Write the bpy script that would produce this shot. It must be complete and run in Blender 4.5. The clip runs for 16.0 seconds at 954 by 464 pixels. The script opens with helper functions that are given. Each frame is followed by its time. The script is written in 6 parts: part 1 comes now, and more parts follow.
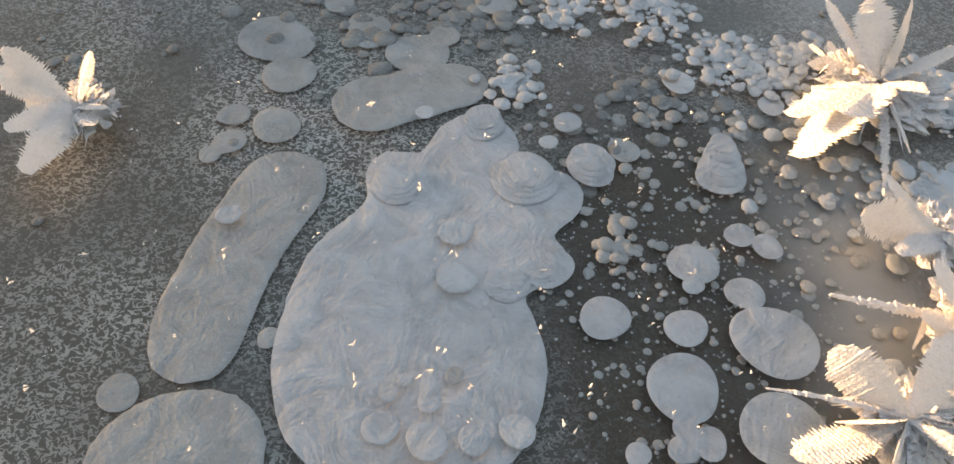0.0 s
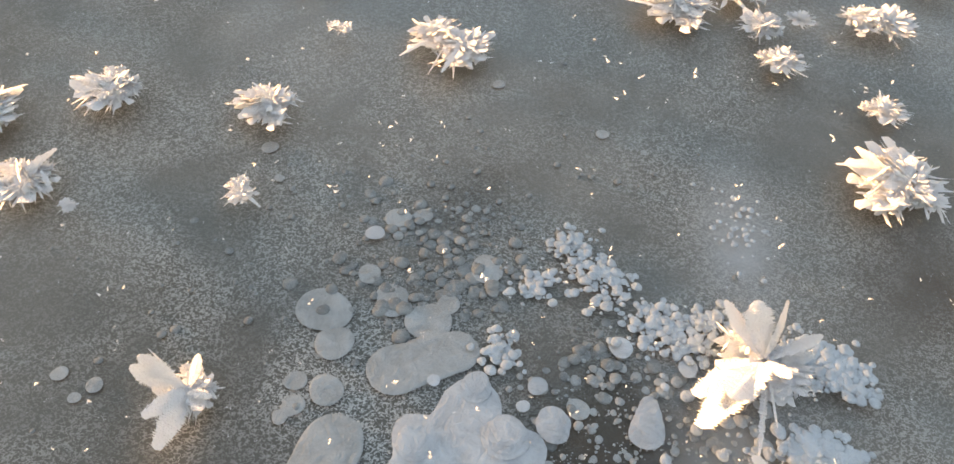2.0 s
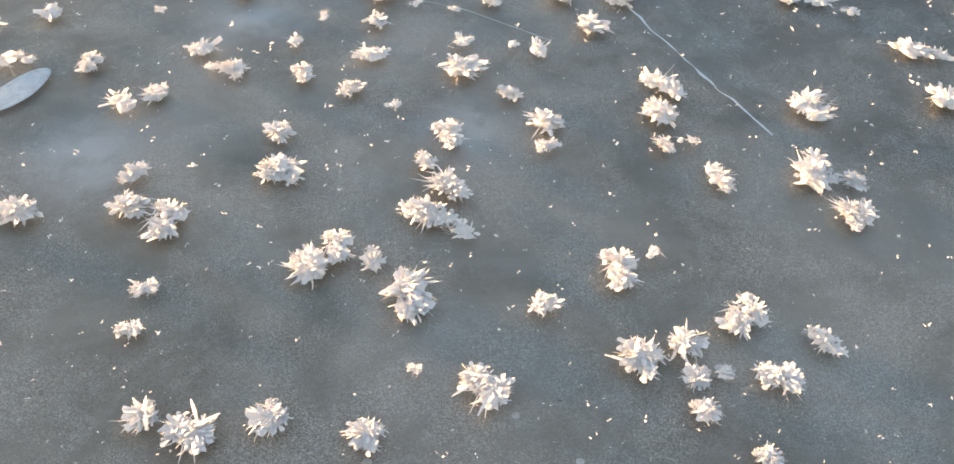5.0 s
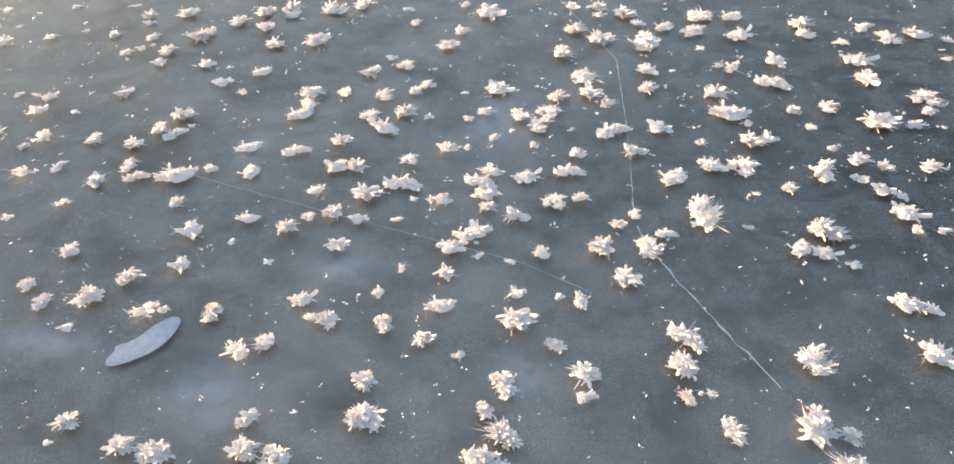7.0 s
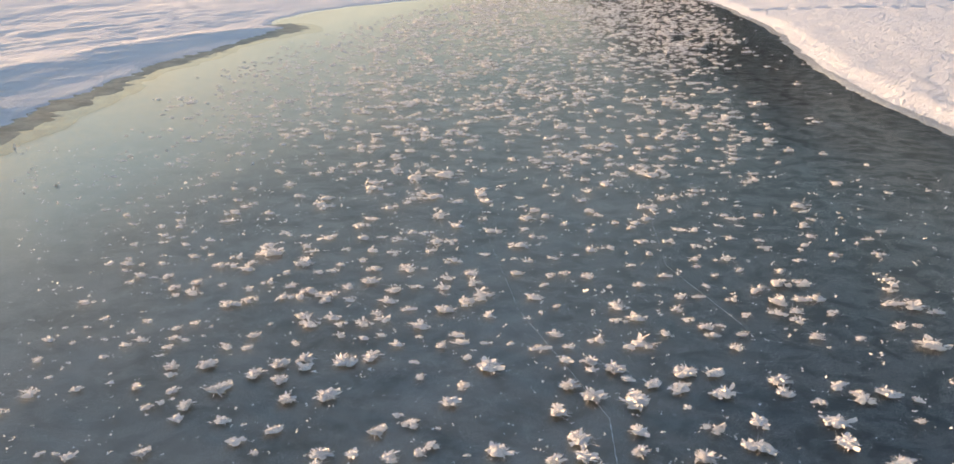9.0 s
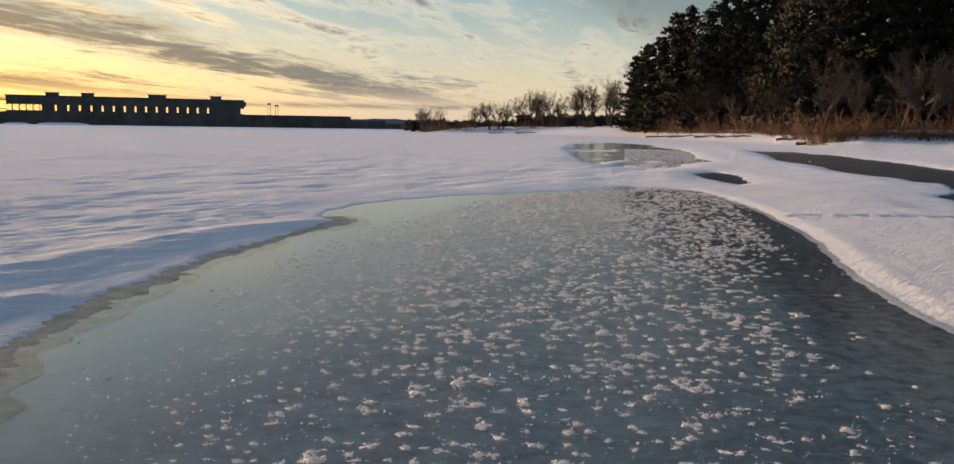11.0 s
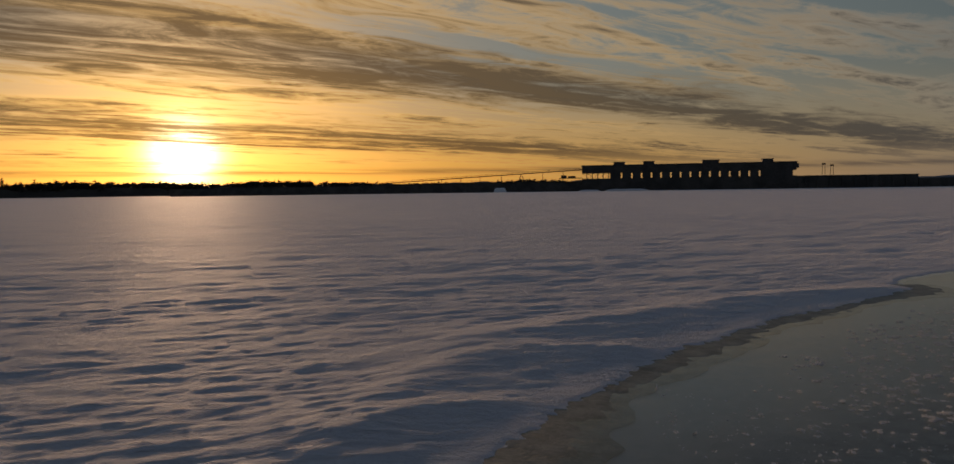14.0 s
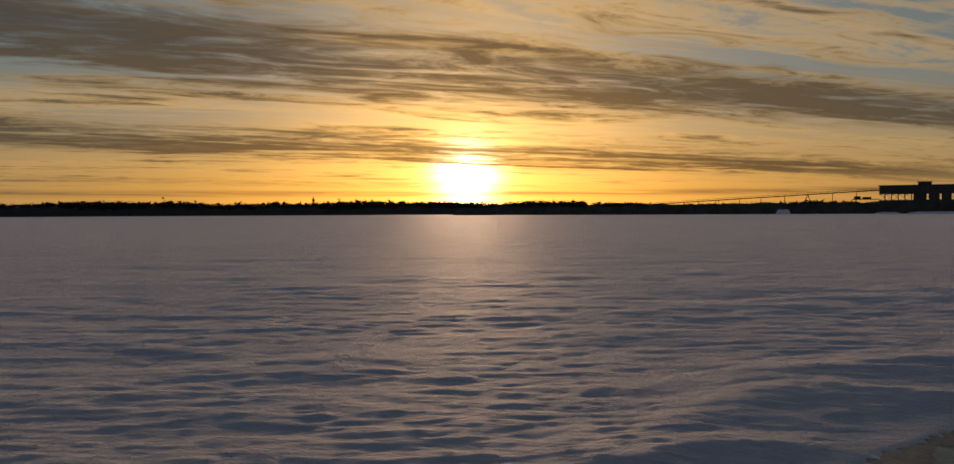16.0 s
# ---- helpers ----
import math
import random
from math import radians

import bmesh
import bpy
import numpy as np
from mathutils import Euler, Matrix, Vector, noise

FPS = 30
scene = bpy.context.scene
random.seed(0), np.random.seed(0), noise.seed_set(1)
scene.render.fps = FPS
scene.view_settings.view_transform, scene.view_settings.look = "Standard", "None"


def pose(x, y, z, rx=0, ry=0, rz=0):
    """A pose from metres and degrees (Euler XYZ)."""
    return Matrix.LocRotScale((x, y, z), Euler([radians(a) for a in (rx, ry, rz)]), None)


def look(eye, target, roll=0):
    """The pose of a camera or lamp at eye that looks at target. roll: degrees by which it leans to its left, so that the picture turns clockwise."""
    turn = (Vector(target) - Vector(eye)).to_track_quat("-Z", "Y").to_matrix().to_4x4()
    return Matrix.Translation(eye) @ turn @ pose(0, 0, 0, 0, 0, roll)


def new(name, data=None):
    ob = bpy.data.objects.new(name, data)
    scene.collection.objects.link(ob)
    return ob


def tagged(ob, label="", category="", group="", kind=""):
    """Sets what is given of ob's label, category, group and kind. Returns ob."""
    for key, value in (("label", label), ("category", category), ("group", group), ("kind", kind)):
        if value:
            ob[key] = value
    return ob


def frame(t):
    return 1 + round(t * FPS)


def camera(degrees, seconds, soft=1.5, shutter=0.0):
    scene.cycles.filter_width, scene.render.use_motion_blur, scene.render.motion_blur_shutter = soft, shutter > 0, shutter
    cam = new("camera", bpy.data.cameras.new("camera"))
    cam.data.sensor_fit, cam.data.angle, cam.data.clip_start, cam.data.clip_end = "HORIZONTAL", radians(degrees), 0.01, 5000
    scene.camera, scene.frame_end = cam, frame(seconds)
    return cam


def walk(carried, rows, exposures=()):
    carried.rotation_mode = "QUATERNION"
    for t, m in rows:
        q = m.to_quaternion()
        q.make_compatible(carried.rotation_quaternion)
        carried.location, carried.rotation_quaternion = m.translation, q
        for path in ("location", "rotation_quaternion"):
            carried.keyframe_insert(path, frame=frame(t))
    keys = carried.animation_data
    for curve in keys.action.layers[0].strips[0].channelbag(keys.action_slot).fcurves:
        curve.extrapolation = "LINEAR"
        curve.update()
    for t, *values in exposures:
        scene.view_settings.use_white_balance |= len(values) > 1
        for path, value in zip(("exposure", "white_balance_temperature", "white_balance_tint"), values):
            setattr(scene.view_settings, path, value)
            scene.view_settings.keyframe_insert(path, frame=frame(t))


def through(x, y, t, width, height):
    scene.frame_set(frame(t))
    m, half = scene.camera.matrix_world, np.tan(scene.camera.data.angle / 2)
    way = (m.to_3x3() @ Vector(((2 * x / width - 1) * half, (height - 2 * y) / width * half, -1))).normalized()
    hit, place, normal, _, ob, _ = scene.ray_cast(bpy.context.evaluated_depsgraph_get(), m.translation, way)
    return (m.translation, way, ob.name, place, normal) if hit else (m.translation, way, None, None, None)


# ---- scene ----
cam = camera(59.1, 16.0)
PATH = [
    (0, (0.025, 0.003, 0.191), (0.052, 1.248, -1.375), 4.0),
    (0.5, (0.022, 0.003, 0.219), (0.048, 1.256, -1.339), 3.8),
    (1, (0.028, 0.007, 0.261), (0.046, 1.265, -1.294), 3.3),
    (1.5, (0.024, 0.009, 0.298), (0.04, 1.274, -1.251), 3.4),
    (2, (0.023, 0.014, 0.34), (0.035, 1.294, -1.197), 3.6),
    (2.5, (0.022, 0.007, 0.381), (-0.011, 1.294, -1.15), 2.8),
    (3, (0.025, 0.011, 0.428), (-0.024, 1.306, -1.095), 3.3),
    (3.5, (0.032, 0.016, 0.485), (-0.043, 1.316, -1.034), 2.6),
    (4, (0.037, 0.02, 0.56), (-0.093, 1.356, -0.923), 1.3),
    (4.2, (0.029, 0.018, 0.593), (-0.087, 1.351, -0.893), 1.9),
    (6.3, (0.041, -0.026, 0.879), (-0.185, 1.425, -0.479), 0.1),
    (6.5, (0.041, -0.028, 0.91), (-0.208, 1.44, -0.426), -0.4),
    (7, (0.043, -0.038, 0.989), (-0.255, 1.502, -0.252), -1.3),
    (7.5, (0.04, -0.045, 1.051), (-0.278, 1.572, -0.082), -1.5),
    (8, (0.036, -0.048, 1.12), (-0.285, 1.675, 0.156), -1.1),
    (8.5, (0.036, -0.055, 1.183), (-0.293, 1.737, 0.358), -0.9),
    (9, (0.032, -0.054, 1.237), (-0.301, 1.8, 0.566), -0.6),
    (9.5, (0.028, -0.059, 1.298), (-0.32, 1.843, 0.787), -0.3),
    (9.7, (0.015, -0.059, 1.315), (-0.334, 1.855, 0.854), 0.1),
    (11.8, (-0.016, -0.135, 1.377), (-0.641, 1.758, 1.211), 0.6),
    (12, (-0.04, -0.116, 1.376), (-0.737, 1.752, 1.227), 0.5),
    (12.5, (-0.093, -0.114, 1.374), (-1.019, 1.654, 1.251), 0.0),
    (13, (-0.133, -0.142, 1.371), (-1.329, 1.457, 1.265), -0.5),
    (13.5, (-0.16, -0.187, 1.373), (-1.517, 1.279, 1.27), -0.7),
    (14, (-0.19, -0.195, 1.378), (-1.696, 1.117, 1.279), -0.8),
    (14.5, (-0.23, -0.209, 1.389), (-1.857, 0.951, 1.294), -0.7),
    (15, (-0.255, -0.23, 1.396), (-1.98, 0.776, 1.309), -0.7),
    (15.5, (-0.279, -0.258, 1.394), (-2.085, 0.6, 1.329), -0.5),
    (16, (-0.274, -0.288, 1.409), (-2.118, 0.483, 1.364), -0.3),
]
EXPOSURES = [(0.0, 2.22, 9000, 12), (2.0, 2.60, 9000, 12), (4.0, 2.62, 8500, 10), (7.5, 2.27, 7300, 10), (8.5, 1.87, 7100, 9), (9.5, 1.33, 6700, 9), (10.5, 0.95, 6500, 9),
             (12.0, 0.28, 6200, 10), (12.5, 0.02, 6250, 11), (13.0, -0.58, 6500, 13), (13.5, -1.02, 6800, 15), (14.0, -1.24, 6850, 15), (16.0, -1.2, 6900, 15)]
walk(cam, [(t, look(eye, target, roll)) for t, eye, target, roll in PATH], EXPOSURES)


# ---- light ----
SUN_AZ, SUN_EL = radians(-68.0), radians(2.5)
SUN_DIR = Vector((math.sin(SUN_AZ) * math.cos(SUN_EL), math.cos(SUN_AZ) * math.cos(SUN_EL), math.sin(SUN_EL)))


class Nodes:
    """Short forms for shader arithmetic."""

    def __init__(self, tree):
        self.tree = tree
        tree.nodes.clear()

    def add(self, kind, **inputs):
        node = self.tree.nodes.new(kind)
        for key, value in inputs.items():
            self.put(node, key, value)
        return node

    def put(self, node, key, value):
        socket = node.inputs[int(key[1:])] if key[0] == "i" and key[1:].isdigit() else node.inputs[key.replace("_", " ")]
        if isinstance(value, bpy.types.NodeSocket):
            self.tree.links.new(value, socket)
        else:
            socket.default_value = value

    def math(self, op, a, b=0.0, c=0.0, clamp=False):
        node = self.add("ShaderNodeMath", i0=a, i1=b, i2=c)
        node.operation, node.use_clamp = op, clamp
        return node.outputs[0]

    def span(self, value, a, b, lo=0.0, hi=1.0, smooth=True):
        node = self.add("ShaderNodeMapRange", i0=value, i1=a, i2=b, i3=lo, i4=hi)
        node.interpolation_type = "SMOOTHSTEP" if smooth else "LINEAR"
        return node.outputs[0]

    def mix(self, f, a, b, kind="MIX"):
        node = self.tree.nodes.new("ShaderNodeMix")
        node.data_type, node.blend_type = "RGBA", kind
        for i, v in ((0, f), (6, a), (7, b)):
            if isinstance(v, bpy.types.NodeSocket):
                self.tree.links.new(v, node.inputs[i])
            elif i == 0:
                node.inputs[i].default_value = v
            else:
                node.inputs[i].default_value = (*v, 1.0)
        return node.outputs[2]

    def scale(self, vector, factors):
        node = self.add("ShaderNodeVectorMath", i0=vector, i1=factors)
        node.operation = "MULTIPLY"
        return node.outputs[0]

    def noise(self, vector, size, detail=4.0, rough=0.55, warp=0.0):
        return self.add("ShaderNodeTexNoise", Vector=vector, Scale=size, Detail=detail, Roughness=rough, Distortion=warp).outputs[0]

    def bump(self, height, strength, distance, normal=None):
        node = self.add("ShaderNodeBump", Height=height, Strength=strength, Distance=distance)
        if normal is not None:
            self.put(node, "Normal", normal)
        return node.outputs[0]

    def bell(self, value, centre, width):
        d = self.math("DIVIDE", self.math("SUBTRACT", value, centre), width)
        return self.math("EXPONENT", self.math("MULTIPLY", self.math("MULTIPLY", d, d), -1.0))


def build_world():
    world = bpy.data.worlds.new("evening_sky")
    scene.world = world
    world.use_nodes = True
    n = Nodes(world.node_tree)
    way = n.add("ShaderNodeTexCoord").outputs["Generated"]
    axes = n.add("ShaderNodeSeparateXYZ", i0=way)
    x, y, z = axes.outputs
    up = n.math("MAXIMUM", z, 0.0)
    flat = n.math("ADD", up, 0.035)
    px, py = n.math("DIVIDE", x, flat), n.math("DIVIDE", y, flat)
    deck = n.add("ShaderNodeCombineXYZ", i0=px, i1=py).outputs[0]
    broad = n.noise(n.scale(deck, (0.42, 0.13, 1.0)), 1.0, 7.0, 0.6, 0.5)
    streak = n.noise(n.scale(deck, (1.5, 0.32, 1.0)), 1.0, 8.0, 0.62, 0.8)
    ripple = n.noise(n.scale(deck, (3.2, 1.5, 1.0)), 1.0, 10.0, 0.70, 1.0)
    bent = n.math("ADD", px, n.math("MULTIPLY", n.math("SUBTRACT", broad, 0.5), 3.0))
    bent = n.math("ADD", bent, n.math("MULTIPLY", n.math("SUBTRACT", streak, 0.5), 1.2))
    # banks of cloud that run towards the north
    bank = n.math("MULTIPLY", n.bell(bent, -4.4, 0.9), 1.25)
    bank = n.math("ADD", bank, n.math("MULTIPLY", n.bell(bent, -8.6, 1.3), 1.15))
    bank = n.math("ADD", bank, n.math("MULTIPLY", n.bell(bent, -14.0, 1.2), 0.5))
    bank = n.math("ADD", bank, n.math("MULTIPLY", n.math("SUBTRACT", streak, 0.5), 4.4))
    bank = n.math("ADD", bank, n.math("MULTIPLY", n.math("SUBTRACT", ripple, 0.5), 3.4))
    thick = n.span(bank, -0.05, 1.4)
    low = n.math("MULTIPLY", n.bell(z, 0.0235, 0.0035), n.span(streak, 0.3, 0.6))
    thick = n.math("MAXIMUM", n.math("MULTIPLY", thick, n.span(z, 0.012, 0.05)), n.math("MULTIPLY", low, 0.75))
    veil = n.span(n.math("ADD", streak, n.math("MULTIPLY", ripple, 0.5)), 0.68, 0.86)
    # colour by height and by the angle from the sun
    ahead = n.math("ADD", n.math("MULTIPLY", x, math.sin(SUN_AZ)), n.math("MULTIPLY", y, math.cos(SUN_AZ)))
    near = n.span(ahead, 0.62, 1.02)
    high = n.span(z, 0.01, 0.16)
    floor_sky = n.mix(near, (0.42, 0.365, 0.285), (0.95, 0.56, 0.15))
    top_sky = n.mix(near, (0.15, 0.215, 0.255), (0.26, 0.37, 0.41))
    over = n.span(z, 0.22, 0.55)
    top_sky = n.mix(over, top_sky, (0.082, 0.122, 0.205))
    clear = n.mix(high, floor_sky, top_sky)
    lit = n.mix(over, n.mix(near, (0.45, 0.41, 0.36), (1.45, 0.92, 0.33)), (0.110, 0.145, 0.215))
    dense = n.mix(near, (0.088, 0.102, 0.122), (0.078, 0.064, 0.054))
    colour = n.mix(n.math("MULTIPLY", veil, n.span(z, 0.02, 0.09, 0.25, 0.8)), clear, lit)
    colour = n.mix(n.math("MULTIPLY", thick, 0.90), colour, dense)
    # a blue-grey bank that closes the north-east
    rim = n.math("ADD", n.math("ADD", z, n.math("MULTIPLY", x, 0.4)), n.math("MULTIPLY", n.math("SUBTRACT", broad, 0.5), 0.16))
    rim = n.math("ADD", rim, n.math("MULTIPLY", n.math("SUBTRACT", streak, 0.5), 0.10))
    shut = n.math("MULTIPLY", n.span(rim, 0.055, 0.14), n.span(z, 0.5, 0.25))
    colour = n.mix(n.math("MULTIPLY", shut, 0.86), colour, (0.066, 0.094, 0.124))
    # the sun's glare behind thin cloud
    dot = n.add("ShaderNodeVectorMath", i0=way, i1=tuple(SUN_DIR))
    dot.operation = "DOT_PRODUCT"
    off = n.math("SUBTRACT", 1.0, dot.outputs["Value"])
    veiled = n.math("SUBTRACT", 1.0, n.math("MULTIPLY", thick, 0.90))
    for reach, power, tone in ((4.5e-4, 13.0, (1.0, 0.86, 0.55)), (1.8e-3, 2.0, (1.0, 0.66, 0.2)), (0.016, 1.7, (1.0, 0.58, 0.14))):
        glow = n.math("EXPONENT", n.math("MULTIPLY", off, -1.0 / reach))
        glow = n.math("MULTIPLY", n.math("MULTIPLY", glow, power), veiled)
        node = n.add("ShaderNodeVectorMath", i0=tone)
        node.operation = "SCALE"
        n.put(node, "Scale", glow)
        colour = n.mix(1.0, colour, node.outputs[0], "ADD")
    sky = n.add("ShaderNodeTexSky")
    sky.sky_type, sky.sun_disc, sky.sun_elevation, sky.sun_rotation = "NISHITA", False, SUN_EL, SUN_AZ
    air = n.add("ShaderNodeBackground", Color=sky.outputs[0], Strength=n.span(thick, 0.0, 1.0, 0.055, 0.018, False))
    cloud = n.add("ShaderNodeBackground", Color=colour, Strength=0.85)
    both = n.add("ShaderNodeAddShader", i0=air.outputs[0], i1=cloud.outputs[0])
    n.add("ShaderNodeOutputWorld", Surface=both.outputs[0])


build_world()
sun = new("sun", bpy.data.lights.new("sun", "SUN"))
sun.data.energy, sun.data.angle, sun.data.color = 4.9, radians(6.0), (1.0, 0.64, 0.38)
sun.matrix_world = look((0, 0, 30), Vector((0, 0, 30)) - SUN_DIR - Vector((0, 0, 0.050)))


# ---- materials ----
def material(name):
    mat = bpy.data.materials.new(name)
    mat.use_nodes = True
    return mat, Nodes(mat.node_tree)


def surface(name, dark, pale, size, rough=0.8, relief=0.3, depth=0.01, grain=8.0, specular=0.3):
    """A plain rough surface whose colour wanders between two tones at two scales."""
    mat, n = material(name)
    place = n.add("ShaderNodeTexCoord").outputs["Object"]
    a, b = n.noise(place, size, 5.0), n.noise(place, size * grain, 4.0)
    tone = n.mix(n.span(n.math("ADD", n.math("MULTIPLY", a, 0.65), n.math("MULTIPLY", b, 0.35)), 0.35, 0.65), dark, pale)
    body = n.add("ShaderNodeBsdfPrincipled", Base_Color=tone, Roughness=rough, Normal=n.bump(b, relief, depth))
    body.inputs["Specular IOR Level"].default_value = specular
    n.add("ShaderNodeOutputMaterial", Surface=body.outputs[0])
    return mat


def frost_material(name, tint, through=0.28, size=900.0):
    mat, n = material(name)
    place = n.add("ShaderNodeNewGeometry").outputs["Position"]
    grain, blotch = n.noise(place, size, 3.0, 0.7), n.noise(place, size / 9.0, 4.0)
    tone = n.mix(n.span(blotch, 0.3, 0.7), tuple(c * 0.94 for c in tint), tint)
    tone = n.mix(n.span(grain, 0.30, 0.55, 0.14, 0.0), tone, tuple(c * 0.55 for c in tint))
    normal = n.bump(grain, 0.9, 0.0024)
    solid = n.add("ShaderNodeBsdfPrincipled", Base_Color=tone, Roughness=0.55, Normal=normal)
    solid.inputs["Specular IOR Level"].default_value = 0.35
    glow = n.add("ShaderNodeBsdfTranslucent", Color=tone, Normal=normal)
    both = n.add("ShaderNodeMixShader", i0=through, i1=solid.outputs[0], i2=glow.outputs[0])
    n.add("ShaderNodeOutputMaterial", Surface=both.outputs[0])
    return mat


def snow_material():
    mat, n = material("wind_packed_snow")
    place = n.add("ShaderNodeTexCoord").outputs["Object"]
    turned = n.add("ShaderNodeMapping", Vector=place, Rotation=(0, 0, radians(32))).outputs[0]
    broad = n.noise(n.scale(turned, (1.0, 0.3, 1.0)), 1.4, 5.0, 0.6)
    crust = n.noise(n.scale(turned, (1.0, 0.28, 1.0)), 17.0, 6.0, 0.62, 0.7)
    grain = n.noise(n.scale(turned, (1.0, 0.55, 1.0)), 55.0, 5.0, 0.7)
    tone = n.mix(n.span(broad, 0.35, 0.7), (0.76, 0.80, 0.87), (0.86, 0.88, 0.915))
    normal = n.bump(grain, 1.0, 0.016, n.bump(crust, 1.0, 0.060, n.bump(broad, 0.6, 0.10)))
    body = n.add("ShaderNodeBsdfPrincipled", Base_Color=tone, Roughness=0.7, Normal=normal)
    body.inputs["Specular IOR Level"].default_value = 0.006
    n.add("ShaderNodeOutputMaterial", Surface=body.outputs[0])
    return mat


def spot(n, place, cx, cy, rx, ry):
    """A soft round patch, 1 in its middle."""
    axes = n.add("ShaderNodeSeparateXYZ", i0=place)
    u = n.math("DIVIDE", n.math("SUBTRACT", axes.outputs[0], cx), rx)
    v = n.math("DIVIDE", n.math("SUBTRACT", axes.outputs[1], cy), ry)
    return n.math("EXPONENT", n.math("MULTIPLY", n.math("ADD", n.math("MULTIPLY", u, u), n.math("MULTIPLY", v, v)), -1.0))


MILKY = [(0.152, 0.165, 0.030, 0.085), (0.172, 0.31, 0.018, 0.045), (-0.42, 1.06, 0.07, 0.06), (-0.07, 0.85, 0.05, 0.05), (-0.54, 0.73, 0.07, 0.07),
         (-0.87, 0.80, 0.12, 0.035), (-0.74, 1.43, 0.04, 0.06), (-0.22, 1.62, 0.07, 0.12)]
DEEP = [(0.094, 0.142, 0.044, 0.085, 1.5), (0.02, 0.33, 0.06, 0.06, 0.45), (0.27, 0.29, 0.06, 0.06, 0.5)]
STAINS = [(1.25, 7.6, 0.35, 1.8, 0.9), (0.75, 1.5, 0.25, 0.7, 0.5), (0.75, 12.6, 0.50, 3.4, 1.3), (1.45, 9.0, 0.16, 0.9, 0.6)]


def ice_body_material():
    mat, n = material("cloudy_ice")
    place = n.add("ShaderNodeTexCoord").outputs["Object"]
    huge, large, mid = n.noise(place, 0.55, 4.0), n.noise(place, 4.0, 5.0, 0.6, 0.6), n.noise(place, 24.0, 5.0, 0.6)
    tone = n.mix(n.span(large, 0.3, 0.7), (0.205, 0.195, 0.172), (0.375, 0.354, 0.318))
    tone = n.mix(n.span(huge, 0.4, 0.65, 0.0, 0.5), tone, (0.185, 0.190, 0.172))
    tone = n.mix(n.span(mid, 0.5, 0.75, 0.0, 0.35), tone, (0.38, 0.365, 0.33))
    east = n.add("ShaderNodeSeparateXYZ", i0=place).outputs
    # paler towards the west: sky glare put into the ice's own colour
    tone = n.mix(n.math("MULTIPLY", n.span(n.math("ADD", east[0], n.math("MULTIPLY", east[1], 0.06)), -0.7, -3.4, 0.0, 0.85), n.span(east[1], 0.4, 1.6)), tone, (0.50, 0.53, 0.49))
    # near-black towards the east bank: the dark reflection there, put into the colour
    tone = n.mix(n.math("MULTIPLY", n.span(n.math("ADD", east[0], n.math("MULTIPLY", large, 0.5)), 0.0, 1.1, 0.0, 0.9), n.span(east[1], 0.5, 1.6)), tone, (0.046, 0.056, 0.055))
    # scuffed pale film and dark stains towards the bank
    film = n.noise(n.scale(place, (1.9, 0.42, 1.0)), 1.0, 6.0, 0.66, 1.2)
    tone = n.mix(n.math("MULTIPLY", n.span(film, 0.50, 0.68, 0.0, 0.5), n.span(east[0], 0.1, 0.9)), tone, (0.20, 0.235, 0.23))
    masks = []
    for spots in (STAINS, DEEP):
        mask = None
        for at in spots:
            s = n.math("MULTIPLY", spot(n, place, *at[:4]), at[4])
            mask = s if mask is None else n.math("ADD", mask, s)
        masks.append(n.span(n.math("ADD", mask, n.math("MULTIPLY", n.math("SUBTRACT", mid, 0.5), 0.7)), 0.15, 0.8))
    stain, deep = masks
    tone = n.mix(n.math("MULTIPLY", stain, 0.9), tone, (0.044, 0.042, 0.038))
    tone = n.mix(n.math("MULTIPLY", deep, 0.92), tone, (0.115, 0.080, 0.050))
    rich = n.math("MULTIPLY", spot(n, place, -0.03, 0.14, 0.20, 0.20), n.span(large, 0.25, 0.55, 0.55, 1.0))
    tone = n.mix(n.math("MULTIPLY", rich, 0.75), tone, (0.105, 0.100, 0.088))
    # fine curled threads of air
    worm = n.noise(n.scale(place, (1.0, 1.15, 1.0)), 520.0, 1.0, 0.4, 0.7)
    broken = n.span(n.noise(place, 430.0, 2.0), 0.36, 0.46)
    thread = n.math("MULTIPLY", n.span(n.math("ABSOLUTE", n.math("SUBTRACT", worm, 0.5)), 0.045, 0.085, 1.0, 0.0), broken)
    patch = n.math("MULTIPLY", n.span(n.noise(place, 9.0, 4.0, 0.6, 0.5), 0.34, 0.60, 0.15, 1.0), n.math("ADD", 0.55, n.math("MULTIPLY", rich, 0.45)))
    where = n.math("MULTIPLY", n.math("MULTIPLY", thread, patch), n.math("SUBTRACT", 1.0, n.math("MULTIPLY", deep, 0.85)))
    tone = n.mix(n.math("MULTIPLY", where, 0.92), tone, (0.72, 0.70, 0.66))
    # pin-head bubbles
    dots = n.add("ShaderNodeTexVoronoi", Vector=place, Scale=420.0).outputs["Distance"]
    pin = n.math("MULTIPLY", n.span(dots, 0.10, 0.2, 1.0, 0.0), n.math("MAXIMUM", n.span(n.noise(place, 60.0, 3.0), 0.5, 0.62), n.math("MULTIPLY", deep, 0.8)))
    tone = n.mix(n.math("MULTIPLY", pin, 0.75), tone, (0.55, 0.54, 0.52))
    milk = None
    for at in MILKY:
        s = spot(n, place, *at)
